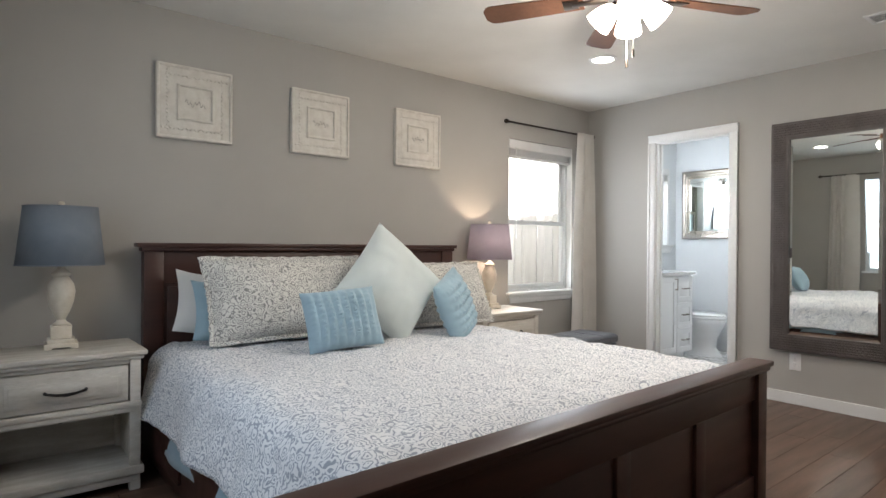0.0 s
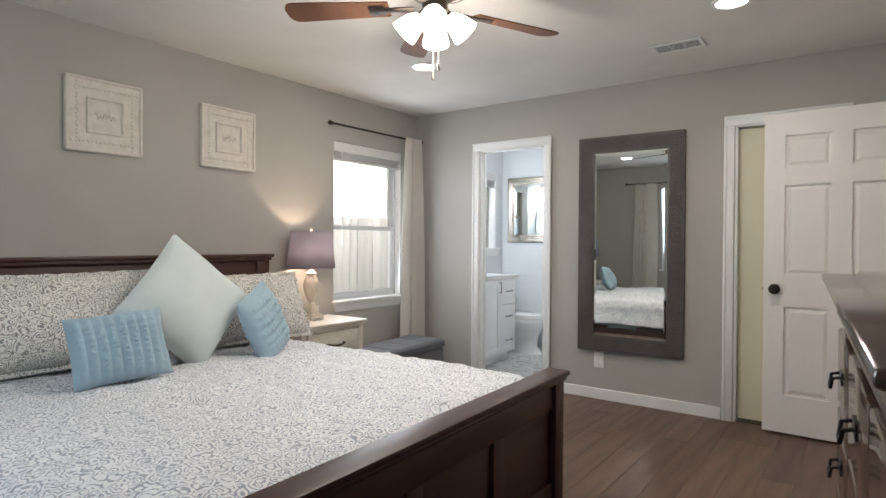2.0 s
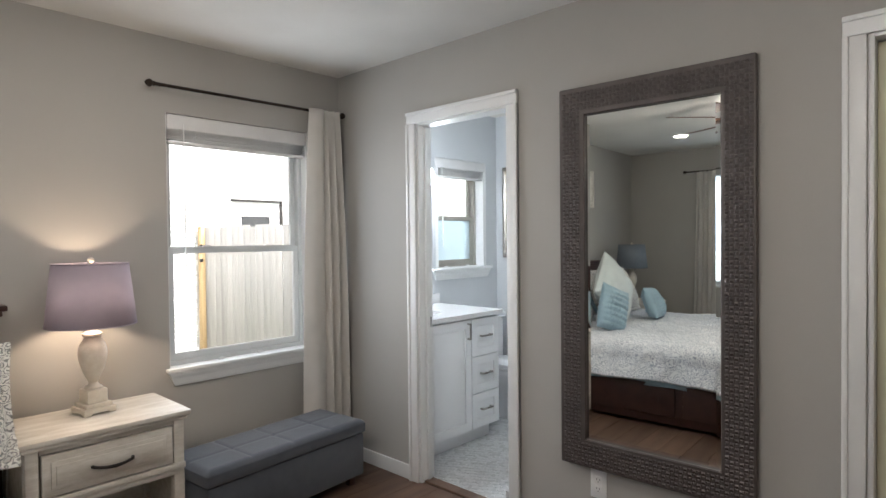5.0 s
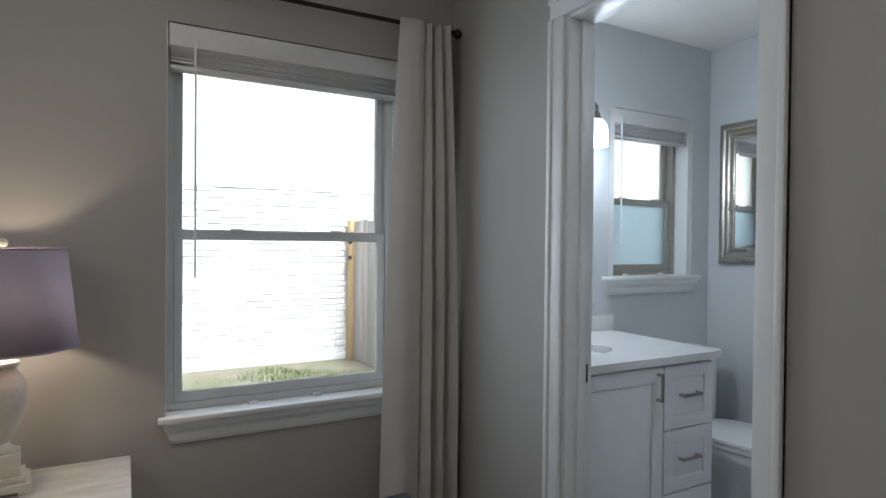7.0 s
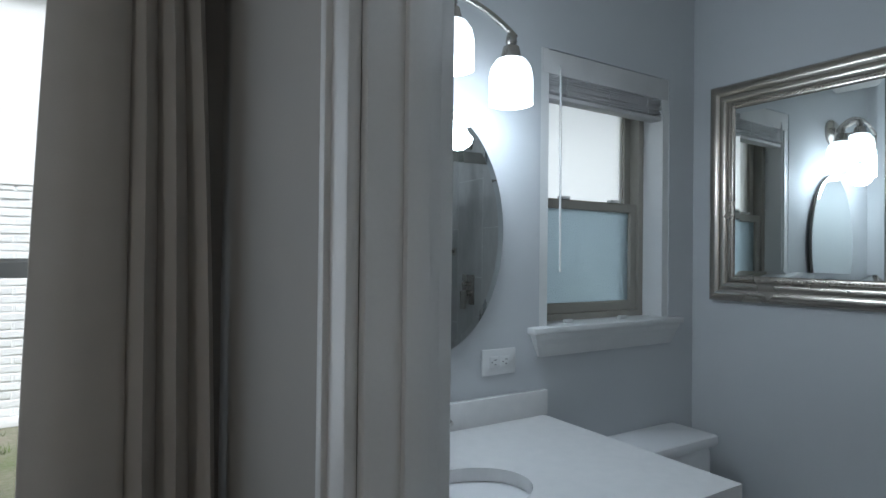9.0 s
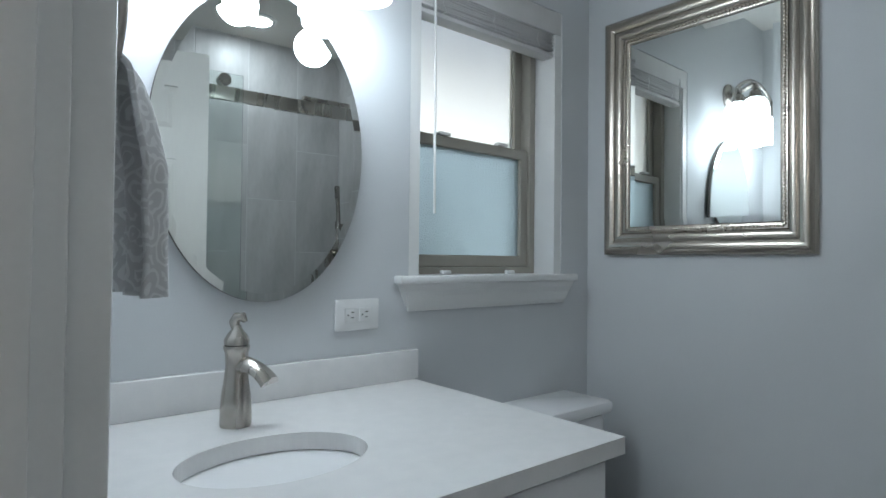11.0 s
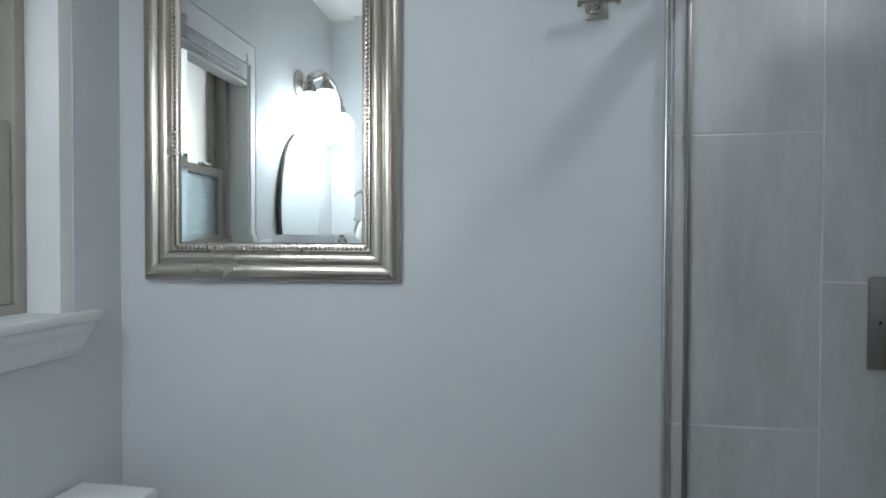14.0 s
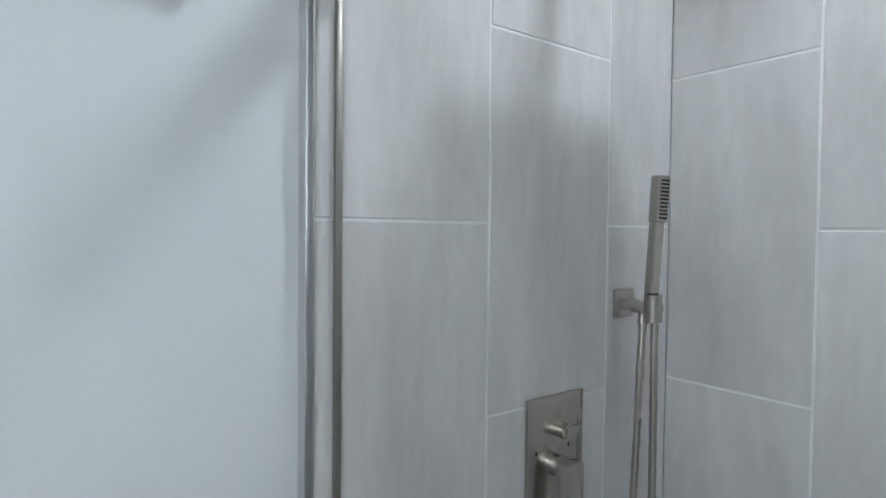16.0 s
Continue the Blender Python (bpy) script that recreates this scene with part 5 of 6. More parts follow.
def faucet():
    f = thing("faucet", pose(5.778, 3.192, 0.895, 0, 0, 36), "brushed nickel single-handle basin faucet", "faucet")
    part("body", lathe(new_bm(), [(0, 0), (0.0275, 0), (0.0285, 0.004), (0.028, 0.03), (0.0265, 0.055), (0.022, 0.085), (0.0195, 0.11), (0.021, 0.135), (0.024, 0.142), (0.024, 0.147), (0.020, 0.150), (0, 0.150)], 32), M_NICKEL, f)
    bm = new_bm()
    rows = []
    for i in range(13):
        u = i / 12
        hw, hh = 0.016 + 0.012 * u, 0.021 - 0.008 * u
        cy, cz = -0.006 - 0.064 * u, 0.106 + 0.020 * u - 0.046 * u * u
        ring_ = []
        for k in range(20):
            a = 2 * math.pi * k / 20
            drop = min(0.0, math.sin(a)) * (0.55 - 0.35 * u)
            ring_.append(bm.verts.new((hw * math.cos(a), cy - 0.006 * u * math.sin(a), cz + hh * (max(0.0, math.sin(a)) + drop))))
        rows.append(ring_)
    for p, q in zip(rows, rows[1:]):
        for k in range(20):
            bm.faces.new([p[k], p[(k + 1) % 20], q[(k + 1) % 20], q[k]])
    bm.faces.new(rows[0])
    bm.faces.new(rows[-1][::-1])
    part("spout", bm, M_NICKEL, f, "short domed spout, wider at its mouth")
    lv = part("lever", lathe(new_bm(), [(0.0225, 0.150), (0.023, 0.158), (0.018, 0.168), (0.010, 0.178), (0.007, 0.186), (0, 0.186)], 24), M_NICKEL, f)
    part("lever_tip", tube(new_bm(), [(0, 0.004, 0.180), (0, 0.006, 0.190), (0, 0.0, 0.199), (0, -0.012, 0.201), (0, -0.018, 0.192)], [0.008, 0.010, 0.0105, 0.009, 0.004], 12), M_NICKEL, lv)
    return f


faucet()


def oval_mirror():
    o = thing("oval_mirror", pose(5.887, BY1 - 0.020, 1.448, 0, 0, -1.7), "plain oval wall mirror above the bathroom vanity", "mirror")
    a, b, n = 0.235, 0.338, 96
    bm = new_bm()
    rows = []
    for k, y in ((1.0, 0.0), (0.998, -0.0012), (0.93, -0.0021)):
        s = 0 if k > 0.95 else 0.018
        rows.append([bm.verts.new(((a * (1 if k > 0.95 else 1) - s) * math.cos(2 * math.pi * i / n), y, (b - s) * math.sin(2 * math.pi * i / n))) for i in range(n)])
    for p, q in zip(rows, rows[1:]):
        for i in range(n):
            bm.faces.new([p[i], p[(i + 1) % n], q[(i + 1) % n], q[i]])
    bm.faces.new(rows[-1])
    part("mirror_plate", bm, M_MIRROR, o, smooth=False)
    bm = new_bm()
    rows = [[bm.verts.new((a * math.cos(2 * math.pi * i / n), y, b * math.sin(2 * math.pi * i / n))) for i in range(n)] for y in (0.012, 0.0003)]
    for i in range(n):
        bm.faces.new([rows[0][i], rows[0][(i + 1) % n], rows[1][(i + 1) % n], rows[1][i]])
    bm.faces.new(rows[0])
    part("backing", bm, M_DARKIN, o, smooth=False)
    return o


oval_mirror()


def beaded_mirror():
    """Rectangular bathroom mirror: a mitred ogee frame with a row of beads."""
    y0, y1, z0, z1 = 2.640, 3.266, 1.228, 1.997
    m = thing("framed_mirror", pose(BX1, 2.640, 0, 0, 0, 0.9) @ pose(-BX1, -2.640, 0), label="rectangular mirror in a beaded silver frame", category="mirror")
    xw = BX1
    prof = [(0.0, 0.0), (0.0, 0.014), (0.006, 0.022), (0.018, 0.028), (0.030, 0.026), (0.040, 0.020), (0.046, 0.023), (0.058, 0.022), (0.066, 0.016), (0.070, 0.012), (0.084, 0.012), (0.088, 0.009), (0.090, 0.004)]
    cs = [(y0, z0, 1, 1), (y1, z0, -1, 1), (y1, z1, -1, -1), (y0, z1, 1, -1)]
    for k in range(4):
        bm = new_bm()
        a, b = cs[k], cs[(k + 1) % 4]
        ra = [bm.verts.new((xw - d, a[0] + a[2] * w, a[1] + a[3] * w)) for w, d in prof]
        rb = [bm.verts.new((xw - d, b[0] + b[2] * w, b[1] + b[3] * w)) for w, d in prof]
        for i in range(len(prof) - 1):
            bm.faces.new([ra[i], ra[i + 1], rb[i + 1], rb[i]])
        fr = part("frame_side", bm, M_SILVER, m)
        w = 0.077
        pa, pb = Vector((a[0] + a[2] * w, a[1] + a[3] * w)), Vector((b[0] + b[2] * w, b[1] + b[3] * w))
        n = int((pb - pa).length / 0.0105)
        bm = new_bm()
        for i in range(n):
            p = pa.lerp(pb, (i + 0.5) / n)
            lathe(bm, [(0.0048, 0.0), (0.0046, 0.003), (0.003, 0.0052), (0, 0.006)], 8, Matrix.Translation((xw - 0.012, p.x, p.y)) @ Matrix.Rotation(radians(-90), 4, "Y"))
        part("beading", bm, M_SILVER, fr, "strip of small round beads")
    bm = new_bm()
    g, bv = 0.088, 0.020
    o = [bm.verts.new((xw - 0.005, y, z)) for y, z in ((y0 + g, z0 + g), (y1 - g, z0 + g), (y1 - g, z1 - g), (y0 + g, z1 - g))]
    g += bv
    i = [bm.verts.new((xw - 0.007, y, z)) for y, z in ((y0 + g, z0 + g), (y1 - g, z0 + g), (y1 - g, z1 - g), (y0 + g, z1 - g))]
    for k in range(4):
        bm.faces.new([o[k], o[(k + 1) % 4], i[(k + 1) % 4], i[k]])
    bm.faces.new(i)
    part("mirror_plate", bm, M_MIRROR, m, "bevelled mirror plate", smooth=False)


beaded_mirror()


def vanity_light():
    v = thing("vanity_light", pose(5.872, BY1, -0.09), "three-shade brushed nickel vanity light, lit", "wall light")
    part("backplate", lathe(new_bm(), [(0, 0.0), (0.062, 0.0), (0.062, 0.010), (0.05, 0.022), (0.02, 0.028), (0, 0.028)], 32, pose(0, 0, 2.09, 90, 0, 0)), M_NICKEL, v)
    pts = [(-0.21 + 0.42 * k / 20, -0.125, 2.065 + 0.07 * (1 - (2 * k / 20 - 1) ** 2)) for k in range(21)]
    part("arched_bar", tube(new_bm(), pts, 0.0085, 12), M_NICKEL, v)
    part("stem", tube(new_bm(), [(0, -0.02, 2.09), (0, -0.09, 2.12), (0, -0.125, 2.132)], 0.010, 12), M_NICKEL, v)
    part("stem", tube(new_bm(), [(0, -0.02, 2.075), (0, -0.10, 2.07), (0, -0.125, 2.06)], 0.006, 12), M_NICKEL, v)
    for x in (-0.195, 0, 0.195):
        zt = 2.065 + 0.07 * (1 - (x / 0.21) ** 2)
        t = Matrix.Translation((x, -0.125, zt - 0.085))
        part("socket_cup", lathe(new_bm(), [(0.0, 0.082), (0.012, 0.082), (0.016, 0.060), (0.013, 0.052), (0.022, 0.046), (0.028, 0.020), (0.028, 0.012), (0, 0.012)], 24, t), M_NICKEL, v)
        part("shade", lathe(new_bm(), [(0.026, 0.016), (0.040, 0.010), (0.054, -0.010), (0.060, -0.04), (0.060, -0.110), (0.056, -0.110), (0.056, -0.04), (0.02, 0.005), (0, 0.005)], 32, t), M_BATHGLOW, v, "lit opal glass shade")
        lamp("vanity_bulb", "POINT", 1.9, COOL, pose(5.872 + x, BY1 - 0.20, zt - 0.32), 0.05)


vanity_light()


def toilet():
    t = thing("toilet", pose(6.715, 0.112, -0.012), "white two-piece porcelain toilet with lid down", "toilet")
    boxes("tank", t, M_PORCELAIN, (-0.195, 0.195, 3.055, 3.225, 0.40, 0.755), bev=0.022)
    boxes("tank_lid", t, M_PORCELAIN, (-0.21, 0.21, 3.038, 3.232, 0.755, 0.795), bev=0.014)
    part("flush_lever", tube(new_bm(), [(-0.15, 3.056, 0.70), (-0.15, 3.035, 0.70), (-0.09, 3.028, 0.695)], 0.007, 10), M_NICKEL, t)

    def oval(z, cy, a, b, n=40):
        return [Vector((a * math.cos(2 * math.pi * k / n), cy + b * math.sin(2 * math.pi * k / n) * (1.0 if math.sin(2 * math.pi * k / n) > 0 else 1.15), z)) for k in range(n)]

    def loft(levels, caps=True):
        bm = new_bm()
        rows = [[bm.verts.new(p) for p in oval(*l)] for l in levels]
        for a, b in zip(rows, rows[1:]):
            for k in range(len(a)):
                bm.faces.new([a[k], a[(k + 1) % len(a)], b[(k + 1) % len(a)], b[k]])
        if caps:
            bm.faces.new(rows[0])
            bm.faces.new(rows[-1])
        return bm

    part("bowl", loft([(0.0, 2.80, 0.115, 0.235), (0.03, 2.80, 0.11, 0.23), (0.10, 2.81, 0.095, 0.19), (0.20, 2.80, 0.105, 0.19), (0.28, 2.78, 0.15, 0.21), (0.35, 2.77, 0.178, 0.235), (0.385, 2.77, 0.182, 0.24), (0.40, 2.77, 0.178, 0.236)]), M_PORCELAIN, t)
    part("neck", box(new_bm(), -0.12, 0.12, 2.93, 3.15, 0.16, 0.405, 0.03), M_PORCELAIN, t)
    part("seat", loft([(0.402, 2.775, 0.180, 0.238), (0.408, 2.775, 0.186, 0.243), (0.422, 2.775, 0.186, 0.243), (0.426, 2.775, 0.180, 0.238)]), M_PORCELAIN, t)
    part("lid", loft([(0.428, 2.78, 0.180, 0.238), (0.433, 2.78, 0.186, 0.243), (0.446, 2.78, 0.184, 0.241), (0.453, 2.78, 0.165, 0.22)]), M_PORCELAIN, t)
    for s in (-1, 1):
        part("bolt_cap", lathe(new_bm(), [(0.014, 0), (0.013, 0.012), (0, 0.018)], 14, Matrix.Translation((s * 0.105, 2.88, 0.0))), M_PORCELAIN, t)


toilet()


def towel_ring():
    TY, RZ, RX = 2.83, 1.48, 0.062
    r = thing("towel_ring", pose(BX0, TY, 0), "brushed nickel towel ring on the wall", "towel ring")
    boxes("plate", r, M_NICKEL, (0, 0.012, -0.025, 0.025, RZ + 0.06, RZ + 0.11), bev=0.003)
    boxes("post", r, M_NICKEL, (0.012, RX + 0.004, -0.009, 0.009, RZ + 0.075, RZ + 0.095), bev=0.002)
    pts = [(RX, 0.082 * math.sin(2 * math.pi * k / 48), RZ + 0.082 * math.cos(2 * math.pi * k / 48)) for k in range(49)]
    part("ring", tube(new_bm(), pts, 0.0065, 12, False), M_NICKEL, r)
    bm = new_bm()

    def f(u, v):
        # v runs from the front hem over the ring to the back hem
        s = 2 * v - 1
        side = -1 if s < 0 else 1
        k = min(1, abs(s) * 2.2)
        w = 0.040 + 0.042 * k
        drop = abs(s) * (0.242 if s < 0 else 0.215)
        lift = 0.022 * (2 * u - 1) ** 2 * (1 - k)
        z = RZ - 0.074 - drop + lift
        fold = (0.006 + 0.008 * k) * math.sin(u * 14 + side * 1.3) + 0.006 * noise.noise(Vector((u * 4, v * 6, 3)))
        x = RX - side * (0.016 + 0.020 * k) * min(1, abs(s) * 12) + fold
        y = (u - 0.5) * 2 * w + 0.014 * k * noise.noise(Vector((u * 2, v * 4, 1)))
        return Vector((BX0 + x, TY + y, z))

    grid(bm, 48, 90, f)
    t = solid("hand_towel", bm, M_TOWEL, "grey leaf-patterned hand towel hanging on the ring", "towel")
    thick(t, 0.006)


towel_ring()


def robe_hook():
    h = thing("robe_hook", pose(BX1, 2.215, 1.822), "brushed nickel double robe hook on the wall", "hook")
    boxes("plate", h, M_NICKEL, (-0.008, 0, -0.024, 0.024, -0.030, 0.030), (-0.014, -0.008, -0.016, 0.016, -0.020, 0.020), bev=0.003)
    part("post", tube(new_bm(), [(-0.012, 0, -0.004), (-0.042, 0, -0.004)], 0.008, 12), M_NICKEL, h)
    bar = part("cross_bar", tube(new_bm(), [(-0.042, -0.036, -0.004), (-0.042, 0.036, -0.004)], 0.0062, 12), M_NICKEL, h)
    for s in (-1, 1):
        part("knob", tube(new_bm(), [(-0.042, s * 0.034, -0.004), (-0.042, s * 0.043, -0.004)], 0.011, 14), M_NICKEL, bar)


robe_hook()

# ---- shower ----
TX = BX1 - 0.012
sv = thing("shower_valve", pose(TX, 1.626, 1.165), "brushed nickel rectangular shower valve plate", "shower valve")
boxes("plate", sv, M_NICKEL, (-0.007, 0, -0.069, 0.069, -0.092, 0.092), bev=0.003)
d1 = part("diverter", tube(new_bm(), [(-0.005, 0.0, 0.035), (-0.034, 0.0, 0.035)], 0.013, 18), M_NICKEL, sv)
boxes("diverter_tab", d1, M_NICKEL, (-0.036, -0.026, -0.030, 0.006, 0.024, 0.044), bev=0.003)
d2 = part("mixer_stem", tube(new_bm(), [(-0.005, 0.010, -0.022), (-0.040, 0.010, -0.022)], 0.018, 18), M_NICKEL, sv)
boxes("mixer_lever", d2, M_NICKEL, (-0.058, -0.036, -0.012, 0.030, -0.120, -0.008), bev=0.004)
for dy in (-0.030, 0.048):
    boxes("mark", sv, M_DARK, (-0.0076, -0.0068, dy - 0.002, dy + 0.002, -0.002, 0.004), bev=0)

hs = thing("hand_shower", pose(0, 0.139, -0.038), label="brushed nickel slim hand shower in its wall bracket", category="hand shower")
boxes("wall_plate", hs, M_NICKEL, (TX - 0.012, TX, 1.283, 1.333, 1.412, 1.464), bev=0.003)
boxes("bracket_arm", hs, M_NICKEL, (TX - 0.085, TX - 0.012, 1.300, 1.340, 1.428, 1.446), bev=0.003)
part("holder", tube(new_bm(), [(TX - 0.083, 1.330, 1.415), (TX - 0.083, 1.332, 1.462)], 0.0155, 16), M_NICKEL, hs)
bm = box(new_bm(), -0.010, 0.010, -0.009, 0.009, 0.0, 0.13, 0.003)
box(bm, -0.0125, 0.0125, -0.013, 0.009, 0.125, 0.205, 0.003)
bmesh.ops.transform(bm, matrix=pose(TX - 0.080, 1.332, 1.462, 2, 2, -102), verts=bm.verts)
wand = part("wand", bm, M_NICKEL, hs, smooth=False)
bm = new_bm()
for k in range(11):
    box(bm, -0.009, 0.009, -0.0142, -0.0128, 0.131 + k * 0.0064, 0.1343 + k * 0.0064)
bmesh.ops.transform(bm, matrix=pose(TX - 0.080, 1.332, 1.462, 2, 2, -102), verts=bm.verts)
part("spray_face", bm, M_DARK, wand, "dark spray nozzles", smooth=False)
pts = [(TX - 0.086 + 0.004 * k / 30, 1.330 - 0.012 * k / 30, 1.415 - 0.62 * k / 30) for k in range(31)]
pts += [(TX - 0.076, 1.318 + 0.014 * (1 - math.cos(math.pi * k / 12)), 0.795 - 0.045 * math.sin(math.pi * k / 12)) for k in range(1, 12)]
pts += [(TX - 0.050, 1.346 - 0.035 * k / 30, 0.80 + 0.62 * k / 30) for k in range(31)]
part("hose", tube(new_bm(), pts, [0.0072 if k % 2 else 0.0064 for k in range(len(pts))], 10), M_NICKEL, hs, "ribbed metal hose")
part("hose_elbow", tube(new_bm(), [(TX - 0.010, 1.308, 1.435), (TX - 0.05, 1.311, 1.43), (TX - 0.05, 1.311, 1.405)], 0.010, 12), M_NICKEL, hs)

rh = thing("rain_shower", pose(TX, 1.632, 2.06), "brushed nickel square rain shower head on its arm", "shower head")
boxes("flange", rh, M_NICKEL, (-0.010, 0, -0.028, 0.028, -0.028, 0.028), bev=0.003)
boxes("arm", rh, M_NICKEL, (-0.38, -0.010, -0.012, 0.012, -0.010, 0.010), bev=0.003)
boxes("drop", rh, M_NICKEL, (-0.38, -0.356, -0.012, 0.012, -0.045, -0.010), bev=0.003)
boxes("head", rh, M_NICKEL, (-0.49, -0.25, -0.12, 0.12, -0.057, -0.045), bev=0.003)

structure("trim_tile_edge", M_CHROME, "bright metal tile edge profile", (TX - 0.011, BX1, 2.066, 2.079, 0.0, H), bev=0.003)
sd = thing("shower_door", pose(0, 0.085, -0.03), label="sliding clear glass shower door under a metal rail", category="shower door")
boxes("wall_channel", sd, M_DULL, (TX - 0.009, TX - 0.001, 1.943, 1.953, 0.11, 2.015), bev=0.002)
boxes("rail", sd, M_NICKEL, (5.78, TX - 0.001, 1.892, 1.908, 1.915, 1.975), bev=0.003)
gl = boxes("glass_panel", sd, M_SHOWERGLASS, (5.79, 6.24, 1.912, 1.921, 0.115, 2.03), bev=0)
gl.visible_shadow = False
for x in (5.86, 6.16):
    part("roller", tube(new_bm(), [(x, 1.884, 2.0), (x, 1.93, 2.0)], 0.026, 24), M_NICKEL, sd)
boxes("curb", sd, M_TILE, (BX0, TX, 1.86, 1.96, 0.03, 0.11), bev=0.003)

# ---- outdoors ----
GZ = -0.20
gb = new_bm()
box(gb, -60, 80, 3.44, 90, GZ - 0.2, GZ)
solid("ground", gb, M_DIRT, "patchy grass and bare dirt in the side yard", "ground", kind="structure", smooth=False)
gb = new_bm()
box(gb, -60, 80, -90, 3.44, GZ - 0.2, GZ - 0.001)
solid("ground_west", gb, M_DIRT, "patchy grass and bare dirt round the house", "ground", kind="structure", smooth=False)
structure("house_foundation", M_OUTWALL, "tan brick outer face below and above the rooms", (XW - 0.26, 5.4, YN + TW, YN + TW + 0.02, GZ, 0.74), (XW - 0.26, XW - TW, YS - 0.06, YN + TW, GZ, 0.8), (XW - 0.26, 7.2, YN + TW, YN + TW + 0.02, 2.1, 2.5))
rf = new_bm()
for x0, x1, y0, y1, z0, z1 in ((-0.4, 10.8, -3.0, 3.95, 2.60, 2.70),):
    box(rf, x0, x1, y0, y1, z0, z1)
solid("roof", rf, M_ROOF, "grey shingle roof with an overhanging eave", "roof", kind="structure", smooth=False)

rnd = random.Random(11)
gm = new_bm()
for k in range(3400):
    x, y = rnd.uniform(3.0, 7.0), rnd.uniform(3.6, 8.36)
    if noise.noise(Vector((x * 0.9, y * 1.1, 2.0))) + (0.62 if y < 6.1 else -0.12 if y < 8.1 else 0.1) < 0.12:
        continue
    for j in range(5):
        a, hgt = rnd.uniform(0, 6.28), rnd.uniform(0.03, 0.09)
        bx, by = x + rnd.uniform(-0.05, 0.05), y + rnd.uniform(-0.05, 0.05)
        c, s = math.cos(a), math.sin(a)
        v0, v1 = gm.verts.new((bx - 0.004 * s, by + 0.004 * c, GZ)), gm.verts.new((bx + 0.004 * s, by - 0.004 * c, GZ))
        v2 = gm.verts.new((bx + 0.04 * c, by + 0.04 * s, GZ + hgt))
        gm.faces.new([v0, v1, v2])
solid("grass", gm, M_GRASS, "thin tufts of green grass in the side yard", "grass", kind="stuff", smooth=False)

FX = 7.0
fence = thing("fence", pose(6.72, 8.40, 0, 0, 0, 5.0) @ pose(-7.0, -8.40, 0), label="weathered grey vertical board fence with a pine post", category="fence", kind="structure")
board = None
k = 0
y = 4.30
while y < 8.28:
    w = 0.138
    bm = None
    if board is None:
        bm = new_bm()
        box(bm, 0, 0.018, 0, w, 0, 1.79, 0.003)
        board = part("board", bm, M_FENCE, fence)
        ob = board
    else:
        ob = new("board", board.data)
        ob.parent = fence
    ob.matrix_basis = pose(FX + rnd.uniform(-0.004, 0.004), y, GZ + 0.01 + rnd.uniform(-0.025, 0.015), rnd.uniform(-0.4, 0.4), 0, rnd.uniform(-1, 1))
    y += w + rnd.uniform(-0.001, 0.0025)
for z in (0.08, 0.75, 1.35):
    boxes("rail", fence, M_FENCE, (FX + 0.02, FX + 0.06, 4.3, 8.30, GZ + z, GZ + z + 0.09), bev=0.004)
boxes("post", fence, M_POST, (FX - 0.06, FX + 0.03, 8.29, 8.38, GZ, GZ + 1.80), bev=0.006, label="yellow pine fence post")
for z in (1.5, 1.3):
    boxes("gate_latch", fence, M_BLACKIRON, (FX - 0.09, FX - 0.05, 8.26, 8.29, GZ + z, GZ + z + 0.05), bev=0.004)

# neighbour's house: brick below a ledge, siding above, a window, eaves
NY = 8.45
nb = thing("neighbour_house", label="white painted brick house across the side yard", category="house", kind="structure")
boxes("upper_wall", nb, M_SIDING, (-4, 16, NY + 0.02, NY + 0.3, 1.96, 3.9), bev=0)
boxes("brick_core", nb, M_BRICK, (-4, 16, NY - 0.006, NY + 0.3, GZ + 0.02, 1.96), bev=0)
boxes("ledge", nb, M_SIDING, (-4, 16, NY - 0.03, NY + 0.02, 1.96, 1.985), bev=0.004)
boxes("footing", nb, M_GROUT, (-4, 16, NY - 0.05, NY + 0.2, GZ, GZ + 0.09), bev=0.01)
boxes("eave", nb, M_SIDING, (-4, 16, NY - 0.25, NY + 0.3, 3.9, 3.96), bev=0)
boxes("roof", nb, M_ROOF, (-4, 16, NY - 0.27, NY + 4, 3.96, 4.1), bev=0)
nw = boxes("window", nb, M_BLACKIRON, (7.20, 8.04, NY - 0.06, NY + 0.02, 1.988, 2.02), (8.005, 8.04, NY - 0.06, NY + 0.02, 1.60, 1.988), bev=0.004)
boxes("pane", nw, M_DARK, (7.36, 7.81, NY - 0.055, NY + 0.01, 1.60, 1.765), bev=0)

# ---- pieces: floor planks, shower tiles, mosaic, bricks ----


def piece(name, data, mat, parent, m):
    ob = new(name, data)
    ob.parent = parent
    ob.matrix_basis = m
    return ob


def block(name, dx, dy, dz, mat, bev):
    """A bevel-topped block of 12 to 44 triangles, its origin at one corner."""
    bm = new_bm()
    box(bm, 0, dx, 0, dy, 0, dz, bev, 1)
    me = bpy.data.meshes.new(name)
    bmesh.ops.recalc_face_normals(bm, faces=bm.faces)
    bm.to_mesh(me)
    bm.free()
    me.materials.append(mat)
    return me


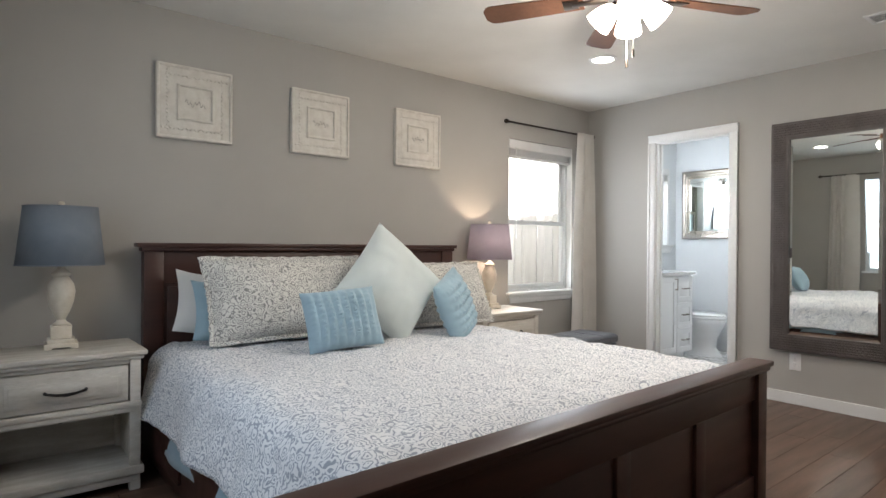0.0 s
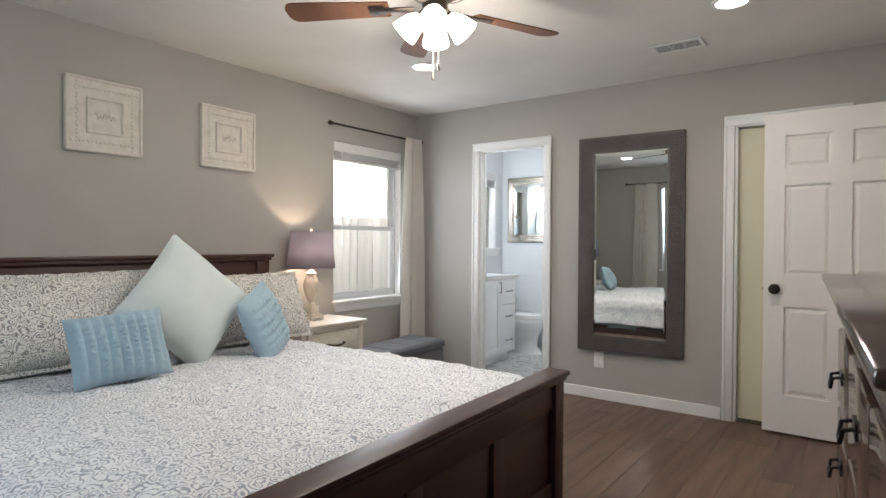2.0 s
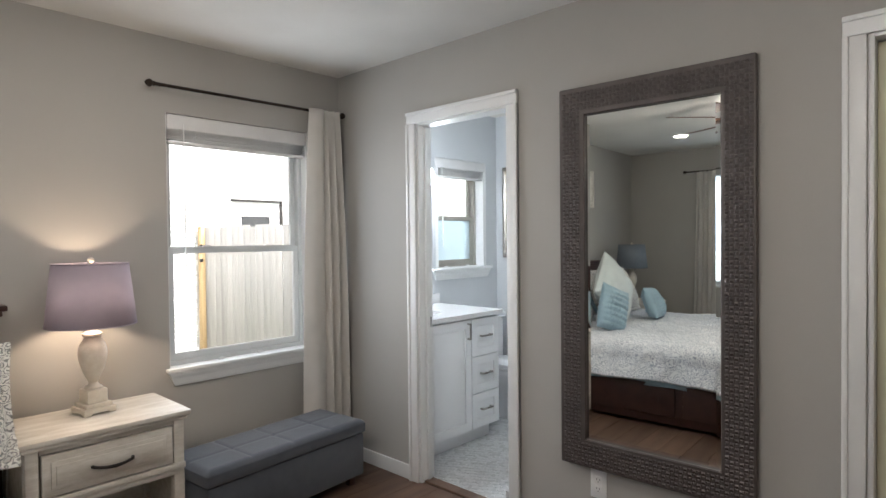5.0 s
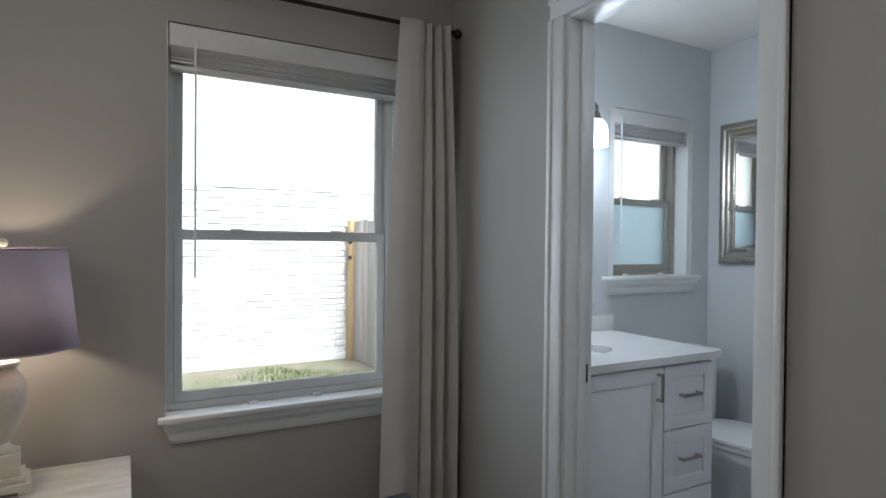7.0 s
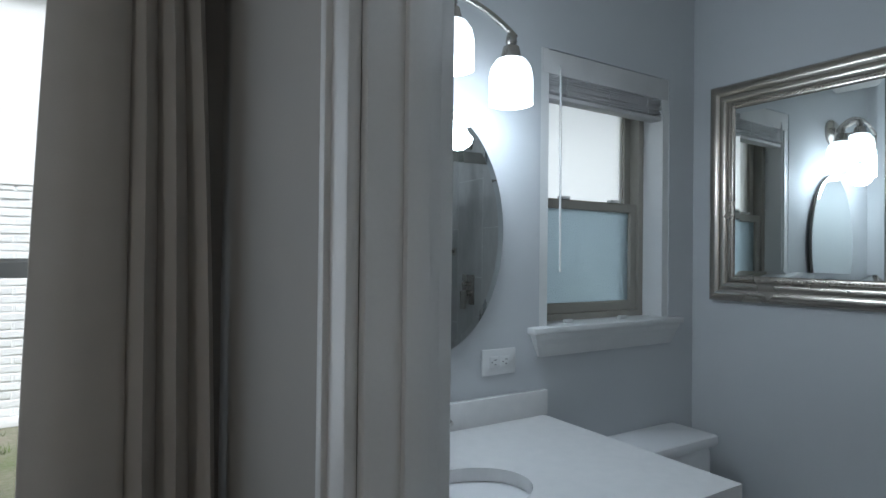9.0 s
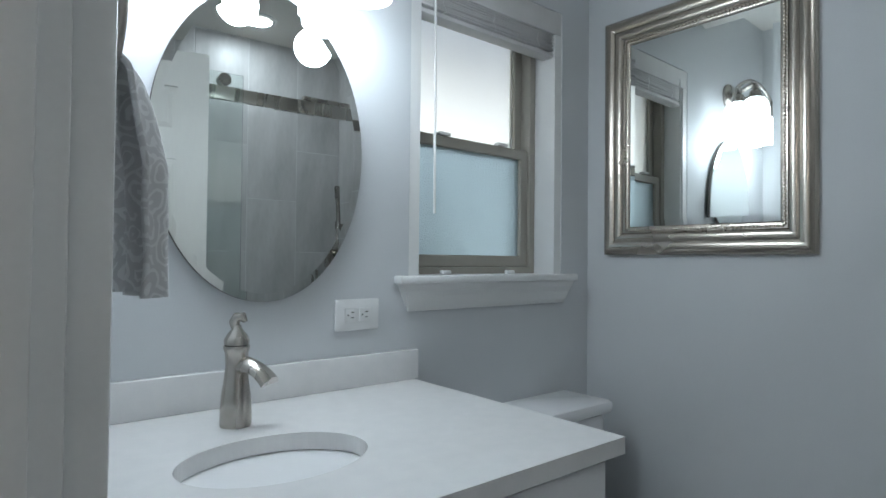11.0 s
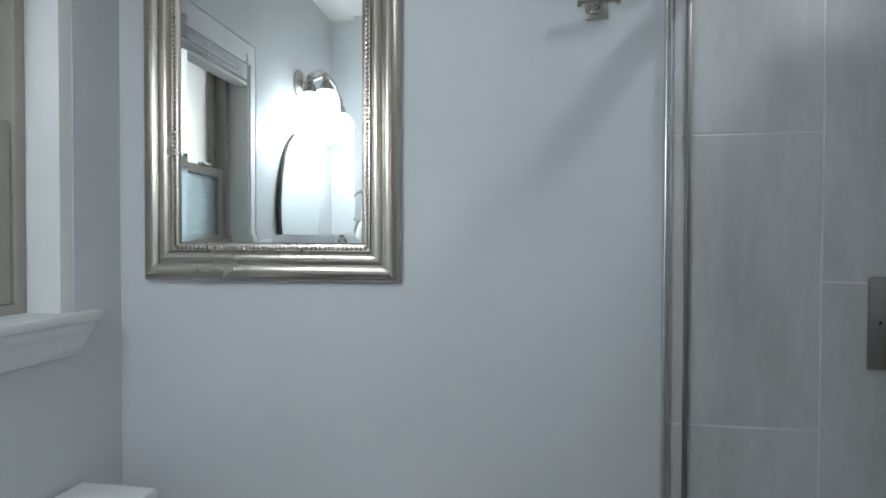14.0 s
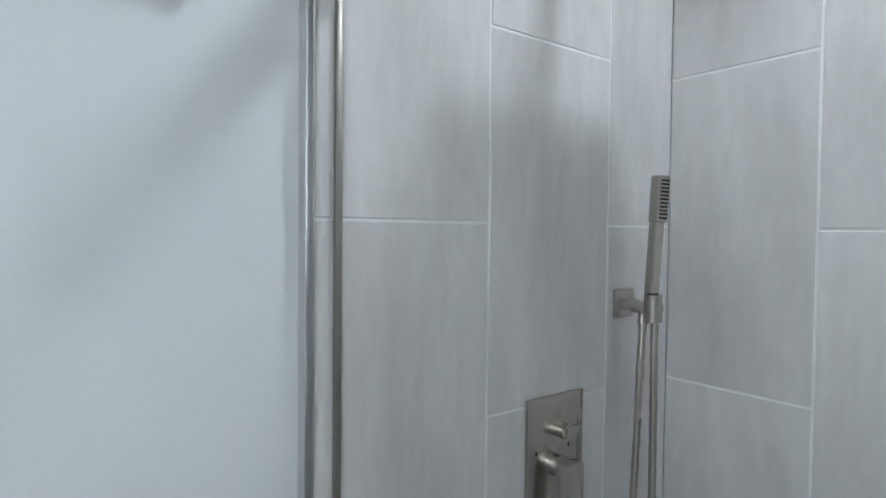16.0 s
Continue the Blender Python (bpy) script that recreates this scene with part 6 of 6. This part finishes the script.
floor_planks = thing("floor_planks", label="dark brown wood plank bedroom floor", category="floor", kind="structure")
PL, PW = 1.22, 0.150
rnd = random.Random(3)
cache = {}
yy = -1.0
while yy < YN - 0.01:
    w = round(min(PW, YN - yy), 3)
    xx = XW - rnd.uniform(0.05, 1.0)
    while xx < 5.36:
        x0, x1 = max(xx, XW - 0.1), min(xx + PL, 5.362)
        if x1 - x0 > 0.02:
            key = (round(x1 - x0, 2), w)
            if key not in cache:
                cache[key] = block("plank", key[0] - 0.0007, w - 0.0007, 0.006, M_PLANK, 0.0007)
            piece("plank", cache[key], M_PLANK, floor_planks, pose(x0, yy, -0.006))
        xx += PL
    yy += PW

east_tiles = thing("shower_tiles_east", label="large grey streaked porcelain shower wall tiles", category="tile", kind="structure")
TWD, THT, G = 0.289, 0.597, 0.0042


def tile(parent, axis, a0, a1, z0, z1):
    z0, z1 = max(z0, 0.0), min(z1, H)
    if z1 - z0 < 0.02:
        return
    key = ("t", axis, round(a1 - a0, 3), round(z1 - z0, 3))
    if key not in cache:
        d = (0.010, a1 - a0 - G, z1 - z0 - G) if axis == "x" else (a1 - a0 - G, 0.010, z1 - z0 - G)
        cache[key] = block("tile", *d, M_TILE, 0.0010)
    piece("tile", cache[key], M_TILE, parent, pose(TX, a0 + G / 2, z0 + G / 2) if axis == "x" else pose(a0 + G / 2, BY0 + 0.002, z0 + G / 2))


for a0, a1, zj in ((1.777, 2.064, 1.543), (1.489, 1.777, 1.244), (1.294, 1.489, 1.543)):
    for k in range(-3, 3):
        tile(east_tiles, "x", a0, a1, zj + k * THT, zj + (k + 1) * THT)
south_tiles = thing("shower_tiles_south", label="large grey streaked porcelain shower wall tiles", category="tile", kind="structure")
x1, odd = TX, 0
while x1 > BX0 + 0.01:
    x0 = max(BX0, x1 - (0.27 if x1 == TX else TWD))
    for k in range(-3, 3):
        tile(south_tiles, "y", x0, x1, 1.240 + odd * 0.2985 + k * THT, 1.240 + odd * 0.2985 + (k + 1) * THT)
    x1, odd = x0, 1 - odd
structure("trim_tile_grout", M_GROUT, "pale grout bed behind the shower tiles", (TX + 0.0014, BX1 - 0.0005, BY0 + 0.012, 2.065, 0, H), (BX0, TX, BY0 + 0.0005, BY0 + 0.0108, 0, H))

hexm = new_bm()
r = 0.0255
for i in range(40):
    for j in range(60):
        cx, cy = BX0 + 0.02 + i * r * math.sqrt(3) * 1.04 + (j % 2) * r * 0.9, BY0 + 0.78 + j * r * 1.56
        if cx < BX1 - 0.02 and cy < BY1 - 0.02 and cy > 2.05:
            z = 0.003 + 0.0004 * ((i * 7 + j * 3) % 3)
            vs = [hexm.verts.new((cx + r * 0.96 * math.sin(a * math.pi / 3), cy + r * 0.96 * math.cos(a * math.pi / 3), z)) for a in range(6)]
            lo = [hexm.verts.new((v_.co.x, v_.co.y, 0.0)) for v_ in vs]
            hexm.faces.new(vs)
            for a in range(6):
                hexm.faces.new([vs[a], vs[(a + 1) % 6], lo[(a + 1) % 6], lo[a]])
solid("mosaic_floor", hexm, M_HEX, "small hexagonal pale marble mosaic floor", "floor", kind="stuff", smooth=False)

bricks = thing("brick_courses", label="rough white painted brick courses", category="brick", kind="structure")
BL, BH = 0.225, 0.0775
brick_me = [block("brick", BL - 0.014, 0.03 + 0.006 * k, BH - 0.013, M_BRICK, 0.006) for k in range(3)]
rest = new_bm()
count = 0
rnd = random.Random(9)
for j in range(27):
    z = GZ + 0.095 + j * BH
    x = -1.0 + (j % 2) * BL / 2
    while x < 12:
        near = 5.2 < x < 6.95 and j < 26 and count < 300
        if near:
            count += 1
            piece("brick", brick_me[rnd.randrange(3)], M_BRICK, bricks, pose(x, NY - 0.016 - rnd.uniform(0, 0.008), z, rnd.uniform(-2.5, 2.5), rnd.uniform(-1.2, 1.2), rnd.uniform(-1.2, 1.2)))
        else:
            d = rnd.uniform(0, 0.010)
            q = [(x, z), (x + BL - 0.014, z), (x + BL - 0.014, z + BH - 0.013), (x, z + BH - 0.013)]
            lo = [rest.verts.new((a, NY + 0.014, b)) for a, b in q]
            hi = [rest.verts.new((a + (0.006 if n in (0, 3) else -0.006), NY - 0.012 - d - rnd.uniform(0, 0.004), b + (0.006 if n < 2 else -0.006))) for n, (a, b) in enumerate(q)]
            rest.faces.new(hi)
            for n in range(4):
                rest.faces.new([lo[n], lo[(n + 1) % 4], hi[(n + 1) % 4], hi[n]])
        x += BL
tagged(part("far_bricks", rest, M_BRICK, bricks, smooth=False), kind="stuff")
